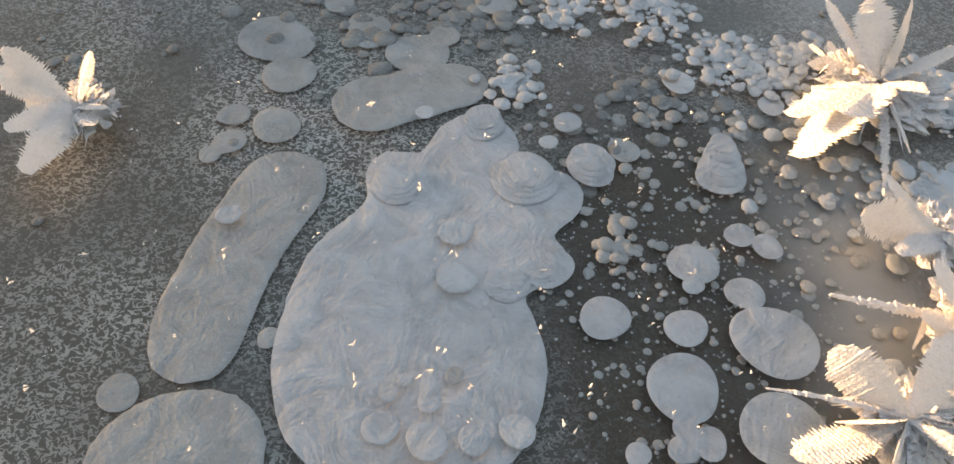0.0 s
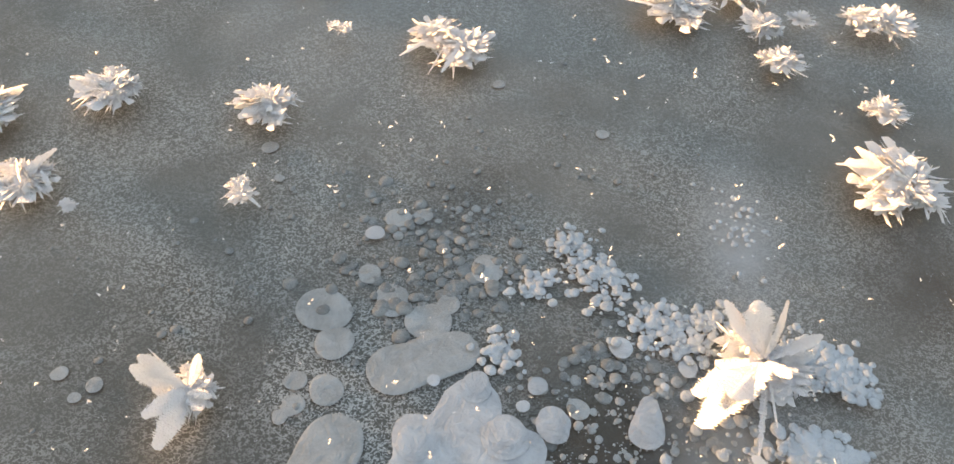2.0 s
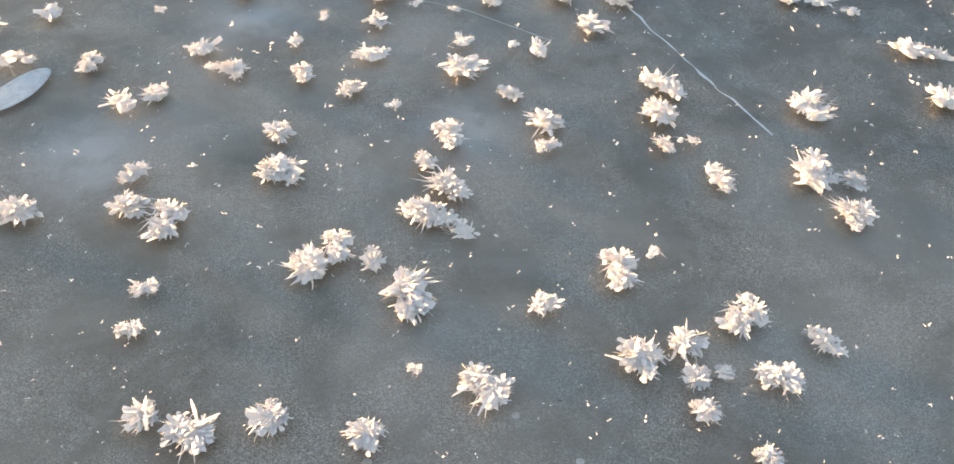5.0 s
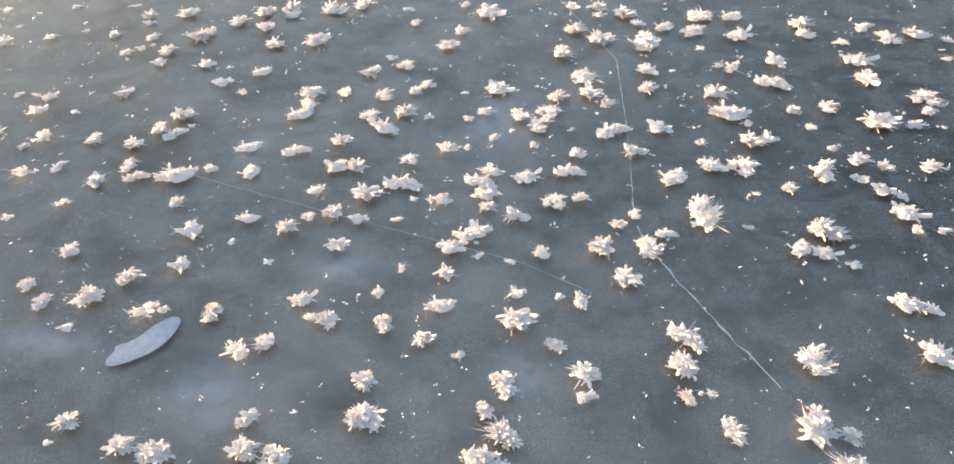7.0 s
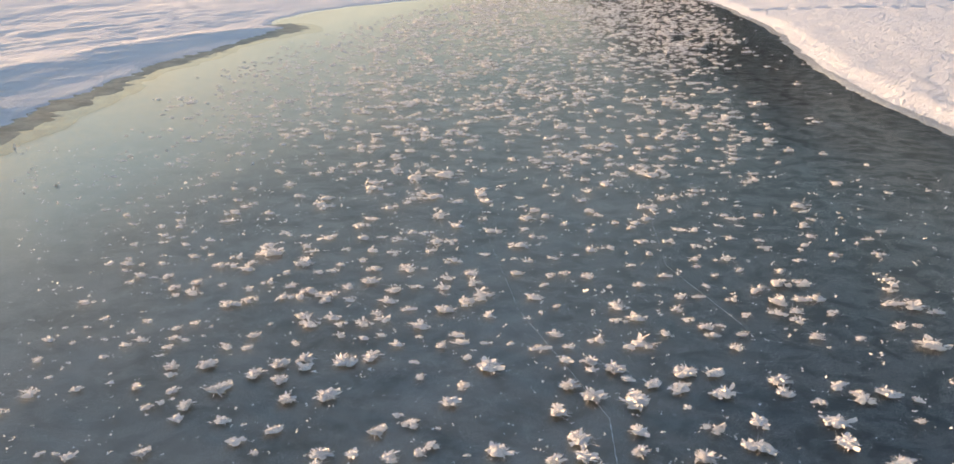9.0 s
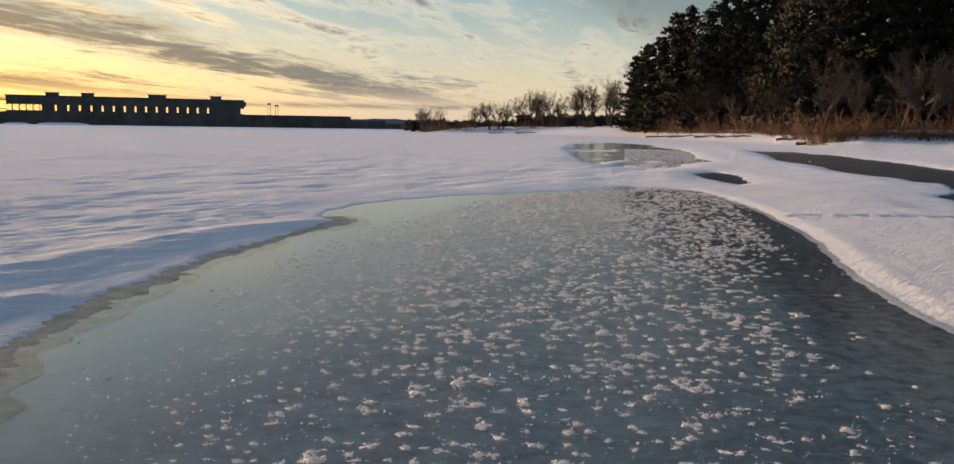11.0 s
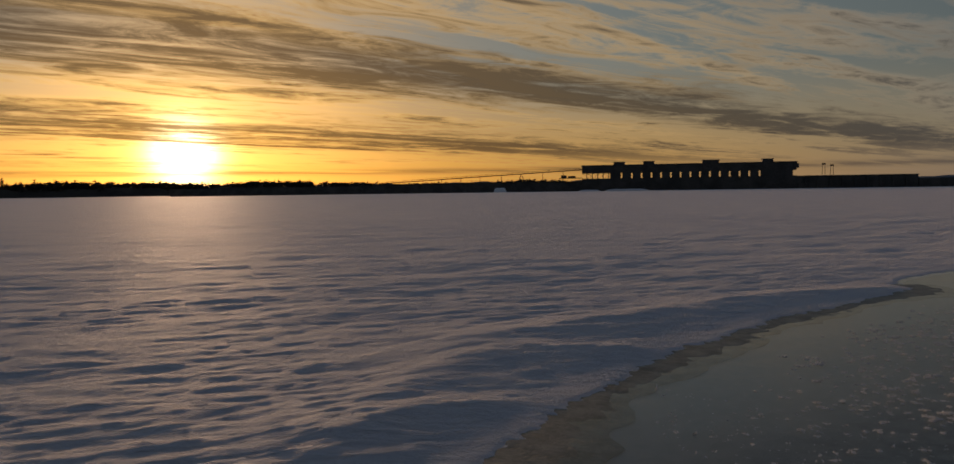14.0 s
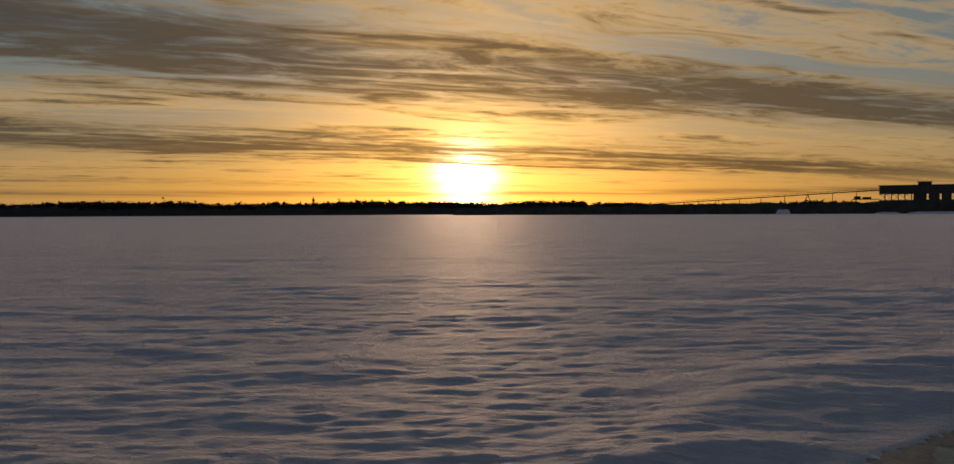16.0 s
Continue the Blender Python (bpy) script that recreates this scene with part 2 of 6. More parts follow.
        milk = s if milk is None else n.math("ADD", milk, s)
    milk = n.math("MULTIPLY", n.math("MINIMUM", milk, 1.0), n.span(mid, 0.25, 0.6, 0.35, 1.0))
    tone = n.mix(n.math("MULTIPLY", milk, 0.8), tone, (0.58, 0.60, 0.61))
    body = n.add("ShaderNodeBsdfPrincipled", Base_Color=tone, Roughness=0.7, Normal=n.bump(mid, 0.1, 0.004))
    body.inputs["Specular IOR Level"].default_value = 0.1
    n.add("ShaderNodeOutputMaterial", Surface=body.outputs[0])
    return mat


def ice_top_material():
    mat, n = material("clear_ice")
    place = n.add("ShaderNodeTexCoord").outputs["Object"]
    wave, fine = n.noise(n.scale(place, (1.0, 0.6, 1.0)), 2.6, 4.0, 0.6, 0.5), n.noise(place, 60.0, 3.0)
    normal = n.bump(fine, 0.10, 0.0012, n.bump(wave, 0.16, 0.03))
    gloss = n.add("ShaderNodeBsdfGlossy", Color=(1, 1, 1, 1), Roughness=0.12, Normal=normal)
    clear = n.add("ShaderNodeBsdfTransparent", Color=(0.93, 0.96, 0.96, 1))
    shine = n.add("ShaderNodeFresnel", IOR=1.31, Normal=normal).outputs[0]
    # rime dulls the shine in places
    rime = n.math("MAXIMUM", spot(n, place, 0.85, 13.8, 0.6, 4.6), spot(n, place, 1.5, 6.5, 0.5, 3.2))
    axes = n.add("ShaderNodeSeparateXYZ", i0=place).outputs
    rime = n.math("MAXIMUM", rime, n.math("MULTIPLY", n.span(axes[0], -4.3, -3.0, 0.0, 0.38), n.span(axes[1], 3.0, 7.0)))
    shine = n.math("MULTIPLY", shine, n.math("SUBTRACT", 0.88, n.math("MULTIPLY", rime, 0.7)))
    both = n.add("ShaderNodeMixShader", i0=shine, i1=clear.outputs[0], i2=gloss.outputs[0])
    n.add("ShaderNodeOutputMaterial", Surface=both.outputs[0])
    return mat


def bubble_material(name, dark, pale, speck):
    mat, n = material(name)
    place = n.add("ShaderNodeNewGeometry").outputs["Position"]
    cloud, fine = n.noise(place, 110.0, 5.0, 0.65, 0.6), n.noise(place, 1100.0, 3.0, 0.7)
    tone = n.mix(n.span(cloud, 0.32, 0.68), dark, pale)
    film = n.noise(place, 38.0, 4.0, 0.6, 1.2)
    tone = n.mix(n.span(film, 0.42, 0.68, 0.0, 0.45), tone, tuple(min(0.9, c * 1.22) for c in pale))
    pits = n.add("ShaderNodeTexVoronoi", Vector=place, Scale=520.0).outputs["Distance"]
    tone = n.mix(n.math("MULTIPLY", n.span(pits, 0.06, 0.16, 0.5, 0.0), n.span(cloud, 0.45, 0.6)), tone, tuple(c * 0.62 for c in dark))
    tone = n.mix(n.span(fine, 0.55, 0.70, 0.0, speck), tone, (0.86, 0.86, 0.84))
    tone = n.mix(n.span(fine, 0.30, 0.42, 0.30, 0.0), tone, (0.20, 0.20, 0.19))
    body = n.add("ShaderNodeBsdfPrincipled", Base_Color=tone, Roughness=0.6, Normal=n.bump(cloud, 0.5, 0.003, n.bump(film, 0.4, 0.006)))
    body.inputs["Specular IOR Level"].default_value = 0.25
    n.add("ShaderNodeOutputMaterial", Surface=body.outputs[0])
    return mat


SNOW = snow_material()
ICE_BODY, ICE_TOP = ice_body_material(), ice_top_material()
FROST = frost_material("frost", (0.965, 0.968, 0.982), 0.20)
FROST_FAR = frost_material("frost_far", (0.97, 0.972, 0.985), 0.5, 500.0)
BUBBLE = bubble_material("bubble_grey", (0.56, 0.56, 0.57), (0.73, 0.73, 0.74), 0.5)
BUBBLE_DIM = bubble_material("bubble_dim", (0.44, 0.435, 0.42), (0.57, 0.565, 0.55), 0.45)
BUBBLE_FAINT = bubble_material("bubble_faint", (0.27, 0.27, 0.26), (0.40, 0.40, 0.385), 0.4)
BUBBLE_WHITE = bubble_material("bubble_white", (0.60, 0.62, 0.64), (0.80, 0.82, 0.84), 0.6)
CRACK = bubble_material("crack_white", (0.76, 0.79, 0.81), (0.88, 0.90, 0.92), 0.5)
SLUSH = surface("slush_ice", (0.10, 0.122, 0.118), (0.24, 0.268, 0.250), 5.0, 0.5, 0.6, 0.010, 7.0, 0.35)
# near-black concrete: the shade of its backlit face is put into the colour
CONCRETE = surface("silhouette_concrete", (0.045, 0.042, 0.04), (0.085, 0.08, 0.075), 0.15)
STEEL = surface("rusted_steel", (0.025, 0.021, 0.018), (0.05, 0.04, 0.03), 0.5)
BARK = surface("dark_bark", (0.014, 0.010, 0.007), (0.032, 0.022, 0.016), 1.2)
BIRCH = surface("birch_bark", (0.034, 0.025, 0.019), (0.085, 0.066, 0.050), 1.5)
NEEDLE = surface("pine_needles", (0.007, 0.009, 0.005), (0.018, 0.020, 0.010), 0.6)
TWIG = surface("red_brown_brush", (0.05, 0.026, 0.016), (0.15, 0.078, 0.042), 0.4)
DRIFT = surface("bleached_driftwood", (0.13, 0.085, 0.05), (0.30, 0.20, 0.12), 1.0)
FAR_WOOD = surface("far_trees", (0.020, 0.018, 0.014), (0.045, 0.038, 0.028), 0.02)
# the blue of distance haze is put into the hills' colour
HAZE_HILL = surface("hazy_far_hill", (0.10, 0.13, 0.17), (0.14, 0.17, 0.21), 0.002)


# ---- building aids ----
def mesh_of(name, verts, faces, mat, smooth=False):
    me = bpy.data.meshes.new(name)
    me.from_pydata([tuple(v) for v in verts], [], faces)
    me.materials.append(mat)
    if smooth:
        me.shade_smooth()
    me.update()
    return me


def part(name, me, parent, label="", m=None):
    ob = new(name, me)
    ob.parent = parent
    if m is not None:
        ob.matrix_basis = m
    return tagged(ob, label) if label else ob


def box(vs, fs, x0, x1, y0, y1, z0, z1):
    i = len(vs)
    vs += [(x, y, z) for z in (z0, z1) for y in (y0, y1) for x in (x0, x1)]
    fs += [(i, i + 2, i + 3, i + 1), (i + 4, i + 5, i + 7, i + 6), (i, i + 1, i + 5, i + 4), (i + 1, i + 3, i + 7, i + 5), (i + 3, i + 2, i + 6, i + 7), (i + 2, i, i + 4, i + 6)]


def tube(vs, fs, a, b, ra, rb, sides=4):
    """A tapered stick from a to b."""
    a, b = Vector(a), Vector(b)
    d = b - a
    if d.length < 1e-6:
        return
    side = d.orthogonal().normalized()
    other = d.normalized().cross(side)
    i = len(vs)
    for p, r in ((a, ra), (b, rb)):
        for k in range(sides):
            w = 2 * math.pi * k / sides
            vs.append(tuple(p + (side * math.cos(w) + other * math.sin(w)) * r))
    for k in range(sides):
        q = (k + 1) % sides
        fs.append((i + k, i + q, i + sides + q, i + sides + k))
    fs.append(tuple(i + sides + k for k in range(sides)))


TABLE = np.random.RandomState(5).rand(256, 256)


def value_noise(x, y):
    xi, yi = np.floor(x).astype(int), np.floor(y).astype(int)
    u, v = x - xi, y - yi
    u, v = u * u * (3 - 2 * u), v * v * (3 - 2 * v)
    a, b = TABLE[xi & 255, yi & 255], TABLE[(xi + 1) & 255, yi & 255]
    c, d = TABLE[xi & 255, (yi + 1) & 255], TABLE[(xi + 1) & 255, (yi + 1) & 255]
    return (a * (1 - u) + b * u) * (1 - v) + (c * (1 - u) + d * u) * v - 0.5


def fbm(x, y, octaves=4):
    total, gain = 0.0, 1.0
    for k in range(octaves):
        total = total + gain * value_noise(x + 17.3 * k, y + 41.7 * k)
        x, y, gain = x * 2.03, y * 2.03, gain * 0.5
    return total


def ramp(a, b, v):
    t = np.clip((v - a) / (b - a), 0, 1)
    return t * t * (3 - 2 * t)


# ---- the lake: bare ice within wind-packed snow ----
SHORE_ICE = [(-2.3, -1.0), (-2.6, 0.9), (-3.0, 2.0), (-3.34, 2.7), (-3.66, 3.35), (-3.95, 4.1), (-4.22, 5.0), (-4.42, 6.0), (-4.60, 7.2), (-4.70, 8.5),
             (-4.70, 9.8), (-4.68, 11.0), (-4.80, 11.4), (-5.15, 11.7), (-5.35, 12.4), (-5.35, 13.4), (-5.1, 14.6), (-4.3, 16.3), (-3.2, 17.5), (-2.1, 18.9), (-1.0, 20.7),
             (0.1, 20.6), (0.8, 19.8), (1.3, 17.4), (1.6, 15.6), (1.84, 13.0), (1.92, 11.0), (1.84, 8.5), (1.93, 7.3), (2.05, 6.4), (2.14, 5.7),
             (2.35, 4.5), (2.6, 3.0), (2.8, 0.0), (2.5, -3.0), (0.0, -4.5), (-2.0, -3.2)]
POOL = [(-6.2, 52.0), (-7.4, 62.0), (-8.2, 78.0), (-6.5, 92.0), (-3.4, 86.0), (0.2, 66.0), (1.5, 50.0), (1.7, 40.5), (0.5, 32.6), (-0.9, 29.6), (-2.4, 31.6), (-4.0, 39.0)]
SLIVER = [(0.7, 27.8), (1.5, 30.0), (2.4, 27.7), (2.6, 23.8), (2.1, 22.2), (1.5, 22.4), (1.0, 24.8)]
CHANNEL = [(6.0, 64.0), (8.9, 62.3), (10.2, 48.5), (10.4, 37.0), (10.8, 29.9), (12.5, 22.0), (9.5, 13.0), (5.6, 15.4), (5.3, 17.3), (5.5, 20.1), (6.6, 23.2), (7.1, 25.6), (6.4, 31.5), (5.6, 38.9), (5.5, 51.1)]


def from_outline(x, y, outline):
    """The distance to an outline, less than nothing inside it."""
    best, inside = np.full(x.shape, 1e9), np.zeros(x.shape, bool)
    for (ax, ay), (bx, by) in zip(outline, outline[1:] + outline[:1]):
        dx, dy = bx - ax, by - ay
        t = np.clip(((x - ax) * dx + (y - ay) * dy) / (dx * dx + dy * dy), 0, 1)
        best = np.minimum(best, np.hypot(x - ax - t * dx, y - ay - t * dy))
        if dy:
            inside ^= ((ay > y) != (by > y)) & (x < (y - ay) * dx / dy + ax)
    return np.where(inside, -best, best)


LAND = [(60.0, 60.0), (30.0, 82.0), (14.0, 86.0), (4.0, 118.0), (-12.0, 165.0), (-40.0, 205.0), (-62.0, 212.0), (-66.0, 226.0), (-30.0, 260.0), (60.0, 330.0), (300.0, 300.0), (300.0, 40.0)]


# crests of the drift: line, height, reach on the lit side, reach on the shaded side
CRESTS = [([(-4.3, 2.2), (-4.6, 2.8), (-4.95, 3.4), (-5.18, 4.0), (-5.1, 4.57), (-4.82, 5.05), (-4.5, 5.35)], 0.052, 0.30, 0.62),
          ([(-5.85, 4.6), (-5.7, 5.5), (-5.62, 6.5), (-5.62, 7.6), (-5.55, 8.7), (-5.35, 9.8), (-5.0, 10.6), (-4.78, 11.0)], 0.052, 0.34, 0.60),
          ([(-3.95, 2.0), (-4.2, 2.6), (-4.18, 3.04), (-4.0, 3.5)], 0.028, 0.16, 0.34)]


def crest_height(x, y):
    total = np.zeros(x.shape)
    wob = 0.10 * fbm(x * 1.7, y * 1.7 + 2, 3)
    for line, high, lit, shade in CRESTS:
        best, side = np.full(x.shape, 1e9), np.zeros(x.shape)
        for (ax, ay), (bx, by) in zip(line, line[1:]):
            dx, dy = bx - ax, by - ay
            t = np.clip(((x - ax) * dx + (y - ay) * dy) / (dx * dx + dy * dy), 0, 1)
            ox, oy = x - ax - t * dx, y - ay - t * dy
            gap = np.hypot(ox, oy)
            side = np.where(gap < best, ox * -0.93 + oy * 0.37, side)
            best = np.minimum(best, gap)
        total = total + high * np.exp(-(np.maximum(best + wob * np.sign(side), 0) / np.where(side > 0, lit, shade)) ** 1.5)
    return total


def snow_height(x, y):
    r = np.hypot(x, y)
    d = from_outline(x, y, SHORE_ICE)
    wind = fbm(x * 0.9 + 3.1, y * 0.35, 4)
    feather = 0.30 * fbm(x * 1.0, y * 2.2, 3) + 0.22 * fbm(x * 4.5 + 0.25 * y, y * 24, 4)
    left = ramp(0.5, -1.5, x)
    d1 = d + left * feather * 0.42 + (1 - left) * feather * 0.22
    lip_left = 0.012 * ramp(-0.03, 0.10, d1) + 0.040 * ramp(0.05, 1.5, d) + crest_height(x, y) * ramp(0.0, 0.5, d)
    lip_right = 0.034 * ramp(-0.02, 0.30, d1) + 0.03 * ramp(0.2, 2.0, d1)
    z = left * lip_left + (1 - left) * lip_right
    z = z - 0.05 * ramp(0.0, -0.25, d1)
    for outline in (POOL, SLIVER, CHANNEL):
        e = from_outline(x, y, outline) + 1.1 * fbm(x * 0.5, y * 0.16, 3)
        z = np.where(e < 0, -0.05, np.where(d1 > 0, z * ramp(-0.4, 1.2, e), z))
    open_snow = ramp(0.3, 2.2, d)
    fade = ramp(420.0, 60.0, r)
    u, v = 0.37 * y - 0.93 * x, 0.37 * x + 0.93 * y
    ripple = 0.0135 * fbm(u * 9.0, v * 2.8, 3) * (0.35 + ramp(-0.45, 0.2, fbm(x * 0.6, y * 0.45 + 4, 2))) * ramp(34.0, 10.0, r) * ramp(0.05, 0.6, d) * (0.2 + 0.8 * left)
    ripple = ripple + 0.036 * fbm(u * 2.2 + 3, v * 0.6, 3) * ramp(140.0, 30.0, r) * ramp(3.0, 12.0, r) * open_snow * left
    z = z + open_snow * fade * (0.026 * wind + 0.012 * fbm(x * 2.4, y * 1.7 + 5, 4) + 0.035 * fbm(x * 0.16, y * 0.09, 3)) * (0.35 + 0.65 * left)
    z = z + ramp(0.0, 0.5, d) * ramp(16.0, 5.0, r) * 0.010 * fbm(x * 9.0, y * 4.5, 3) + ripple
    z = np.where((d > 0.3) & (z > -0.04), np.maximum(z, 0.012), z)
    # a line of old footprints on the bank
    for k in range(9):
        hole = np.hypot(x - 2.1 - 0.36 * k, y - 14.3 - 0.05 * k - 0.10 * (k % 2))
        z = z - 0.035 * ramp(0.22, 0.08, hole)
    land = -from_outline(x, y, LAND)
    return z + 1.6 * ramp(0.0, 14.0, land) + 3.0 * ramp(10.0, 90.0, land) + 0.25 * ramp(-1.0, 3.0, land) * (0.6 + fbm(x * 0.3, y * 0.3, 3))


def build_snow():
    fine = 2.0 * 1.0055 ** np.arange(0, 379)
    near = np.concatenate([[1.2, 1.5, 1.8], fine, fine[-1] * 1.012 ** np.arange(1, 79)])
    far = near[-1] * 1.045 ** np.arange(1, 106)
    rings = np.concatenate([near, far])
    front = np.radians(np.arange(-122.0, 76.0, 0.28))
    back = np.radians(np.arange(80.0, 236.0, 4.0))
    turn = np.concatenate([front, back])
    rr, aa = np.meshgrid(rings, turn, indexing="ij")
    x, y = rr * np.sin(aa), rr * np.cos(aa)
    z = snow_height(x.ravel(), y.ravel())
    co = np.stack([x.ravel(), y.ravel(), z], 1)
    co = np.concatenate([co, [[0, 0, -0.05]]])
    m, k = rr.shape
    i, j = np.meshgrid(np.arange(m - 1), np.arange(k), indexing="ij")
    q = (j + 1) % k
    quads = np.stack([i * k + j, (i + 1) * k + j, (i + 1) * k + q, i * k + q], -1).reshape(-1, 4)
    fan = np.stack([np.full(k, m * k), np.arange(k), (np.arange(k) + 1) % k], 1)
    me = bpy.data.meshes.new("snow_field")
    me.vertices.add(len(co))
    me.vertices.foreach_set("co", co.ravel())
    loops = np.concatenate([quads.ravel(), fan.ravel()])
    me.loops.add(len(loops))
    me.loops.foreach_set("vertex_index", loops.astype(np.int32))
    starts = np.concatenate([np.arange(len(quads)) * 4, len(quads) * 4 + np.arange(k) * 3])
    me.polygons.add(len(starts))
    me.polygons.foreach_set("loop_start", starts.astype(np.int32))
    me.update(calc_edges=True)
    me.validate()
    me.shade_smooth()
    me.materials.append(SNOW)
    tagged(new("ground", me), "wind-packed snow over a frozen lake", "snow", kind="structure")


build_snow()


def sheet(name, z, mat, thick):
    vs, fs = [], []
    box(vs, fs, -9.5, 14.0, -6.0, 100.0, z - thick, z)
    return new(name, mesh_of(name, vs, fs, mat))


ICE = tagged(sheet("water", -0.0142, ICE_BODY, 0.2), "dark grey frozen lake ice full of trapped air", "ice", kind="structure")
me_top = mesh_of("ice_surface", [(-9.5, -6, 0), (14, -6, 0), (14, 100, 0), (-9.5, 100, 0)], [(0, 1, 2, 3)], ICE_TOP)
TOP = part("ice_surface", me_top, ICE, "smooth clear ice surface")


def build_fringe():
    """A strip of rippled slush ice between the drift and the smooth ice."""
    line = SHORE_ICE[2:14]
    dense = []
    for (ax, ay), (bx, by) in zip(line, line[1:]):
        steps = max(2, int(math.hypot(bx - ax, by - ay) / 0.03))
        dense += [(ax + (bx - ax) * i / steps, ay + (by - ay) * i / steps, by - ay, ax - bx) for i in range(steps)]
    pts = np.array(dense)
    for _ in range(12):
        pts[1:-1] = (pts[:-2] + 2 * pts[1:-1] + pts[2:]) / 4
    nx, ny = pts[:, 2] / np.hypot(pts[:, 2], pts[:, 3]), pts[:, 3] / np.hypot(pts[:, 2], pts[:, 3])
    wide = 0.36 + 0.4 * fbm(pts[:, 0] * 1.1, pts[:, 1] * 1.4, 3)
    across = np.linspace(-0.25, 1.0, 22)
    x = pts[:, 0, None] + nx[:, None] * wide[:, None] * across
    y = pts[:, 1, None] + ny[:, None] * wide[:, None] * across
    z = 0.0035 + 0.006 * fbm(x * 4.0 + 0.3 * y, y * 17.0, 3) - 0.02 * np.clip(across - 0.35, 0, 1) ** 1.3 + 0 * x
    k = len(across)
    fs = [(i * k + j, (i + 1) * k + j, (i + 1) * k + j + 1, i * k + j + 1) for i in range(len(pts) - 1) for j in range(k - 1)]
    part("slush_fringe", mesh_of("slush_fringe", np.stack([x.ravel(), y.ravel(), z.ravel()], 1).tolist(), fs, SLUSH, True), ICE, "rippled grey-green slush along the drift")


build_fringe()


# ---- air bubbles frozen into the ice ----
def dome(outline, height, rings=4, smooth=True):
    """A flat-topped dome over a closed outline round the origin."""
    vs, fs, k = [], [], len(outline)
    for i in range(rings):
        w = i / rings * math.pi / 2
        s, h = math.cos(w) ** 0.45 if i else 1.0, math.sin(w) * height
        vs += [(x * s, y * s, h) for x, y in outline]
    vs.append((0, 0, height))
    for i in range(rings - 1):
        fs += [(i * k + j, i * k + (j + 1) % k, (i + 1) * k + (j + 1) % k, (i + 1) * k + j) for j in range(k)]
    fs += [((rings - 1) * k + j, (rings - 1) * k + (j + 1) % k, rings * k) for j in range(k)]
    return vs, fs


def wobbly_circle(r, k, rng, rough=0.05):
    a, b = rng.uniform(0, 6.28), rng.uniform(0, 6.28)
    return [((1 + rough * math.sin(2 * w + a) + rough * 0.6 * math.sin(3 * w + b)) * r * math.cos(w), (1 + rough * math.sin(2 * w + a) + rough * 0.6 * math.sin(3 * w + b)) * r * math.sin(w))
            for w in (2 * math.pi * i / k for i in range(k))]


def merged_outline(discs, k=110):
    """The star-shaped outline round several discs that have flowed together."""
    cx = sum(d[0] * d[2] for d in discs) / sum(d[2] for d in discs)
    cy = sum(d[1] * d[2] for d in discs) / sum(d[2] for d in discs)
    out = []
    for i in range(k):
        w = 2 * math.pi * i / k
        ux, uy, t = math.cos(w), math.sin(w), 0.12
        while t > 0.001:
            x, y = cx + t * ux, cy + t * uy
            if sum(math.exp(-2.2 * ((x - a) ** 2 + (y - b) ** 2) / r ** 2 + 2.2) for a, b, r in discs) > 1.0:
                break
            t -= 0.0006
        out.append(t)
    out = [(out[i - 1] + 2 * out[i] + out[(i + 1) % k]) / 4 * rng.gauss(1, 0.006) for i in range(k)]
    return cx, cy, [(t * math.cos(2 * math.pi * i / k), t * math.sin(2 * math.pi * i / k)) for i, t in enumerate(out)]


rng = random.Random(11)
BIG = [
    ([(0.012, 0.116, 0.0375), (0.006, 0.144, 0.0275), (0.020, 0.172, 0.0245), (0.027, 0.202, 0.0145), (0.050, 0.180, 0.0125), (0.046, 0.155, 0.0100), (0.001, 0.187, 0.0090)], BUBBLE, -0.0115),
    ([(-0.034, 0.181, 0.0140), (-0.037, 0.171, 0.0130), (-0.041, 0.161, 0.0130), (-0.044, 0.151, 0.0130), (-0.046, 0.140, 0.0130), (-0.048, 0.129, 0.0130), (-0.048, 0.119, 0.0115)], BUBBLE_DIM, -0.0125),
    ([(-0.046, 0.084, 0.0215), (-0.038, 0.091, 0.0135)], BUBBLE_DIM, -0.0125),
    ([(-0.010, 0.219, 0.0140), (0.006, 0.226, 0.0130), (0.019, 0.231, 0.0115)], BUBBLE_DIM, -0.0120),
]
for discs, mat, z in BIG:
    cx, cy, outline = merged_outline(discs)
    part("air_bubble", mesh_of("wide_bubble", *dome(outline, 0.0005, 6), mat, True), ICE, "wide flat grey air pocket in the ice", pose(cx, cy, z))
ROUND = [mesh_of("bubble", *dome(wobbly_circle(1.0, 28, rng), 0.03, 6), mat, True) for mat in (BUBBLE, BUBBLE, BUBBLE_DIM, BUBBLE_WHITE)]


def bubble(x, y, r, z=-0.0125, tone=0, high=1.0):
    part("air_bubble", ROUND[tone], ICE, "", pose(x + 0.001, y + 0.0025, z, 0, 0, rng.uniform(0, 360)) @ Matrix.Diagonal((r, r * rng.uniform(0.92, 1.05), r * high, 1)))


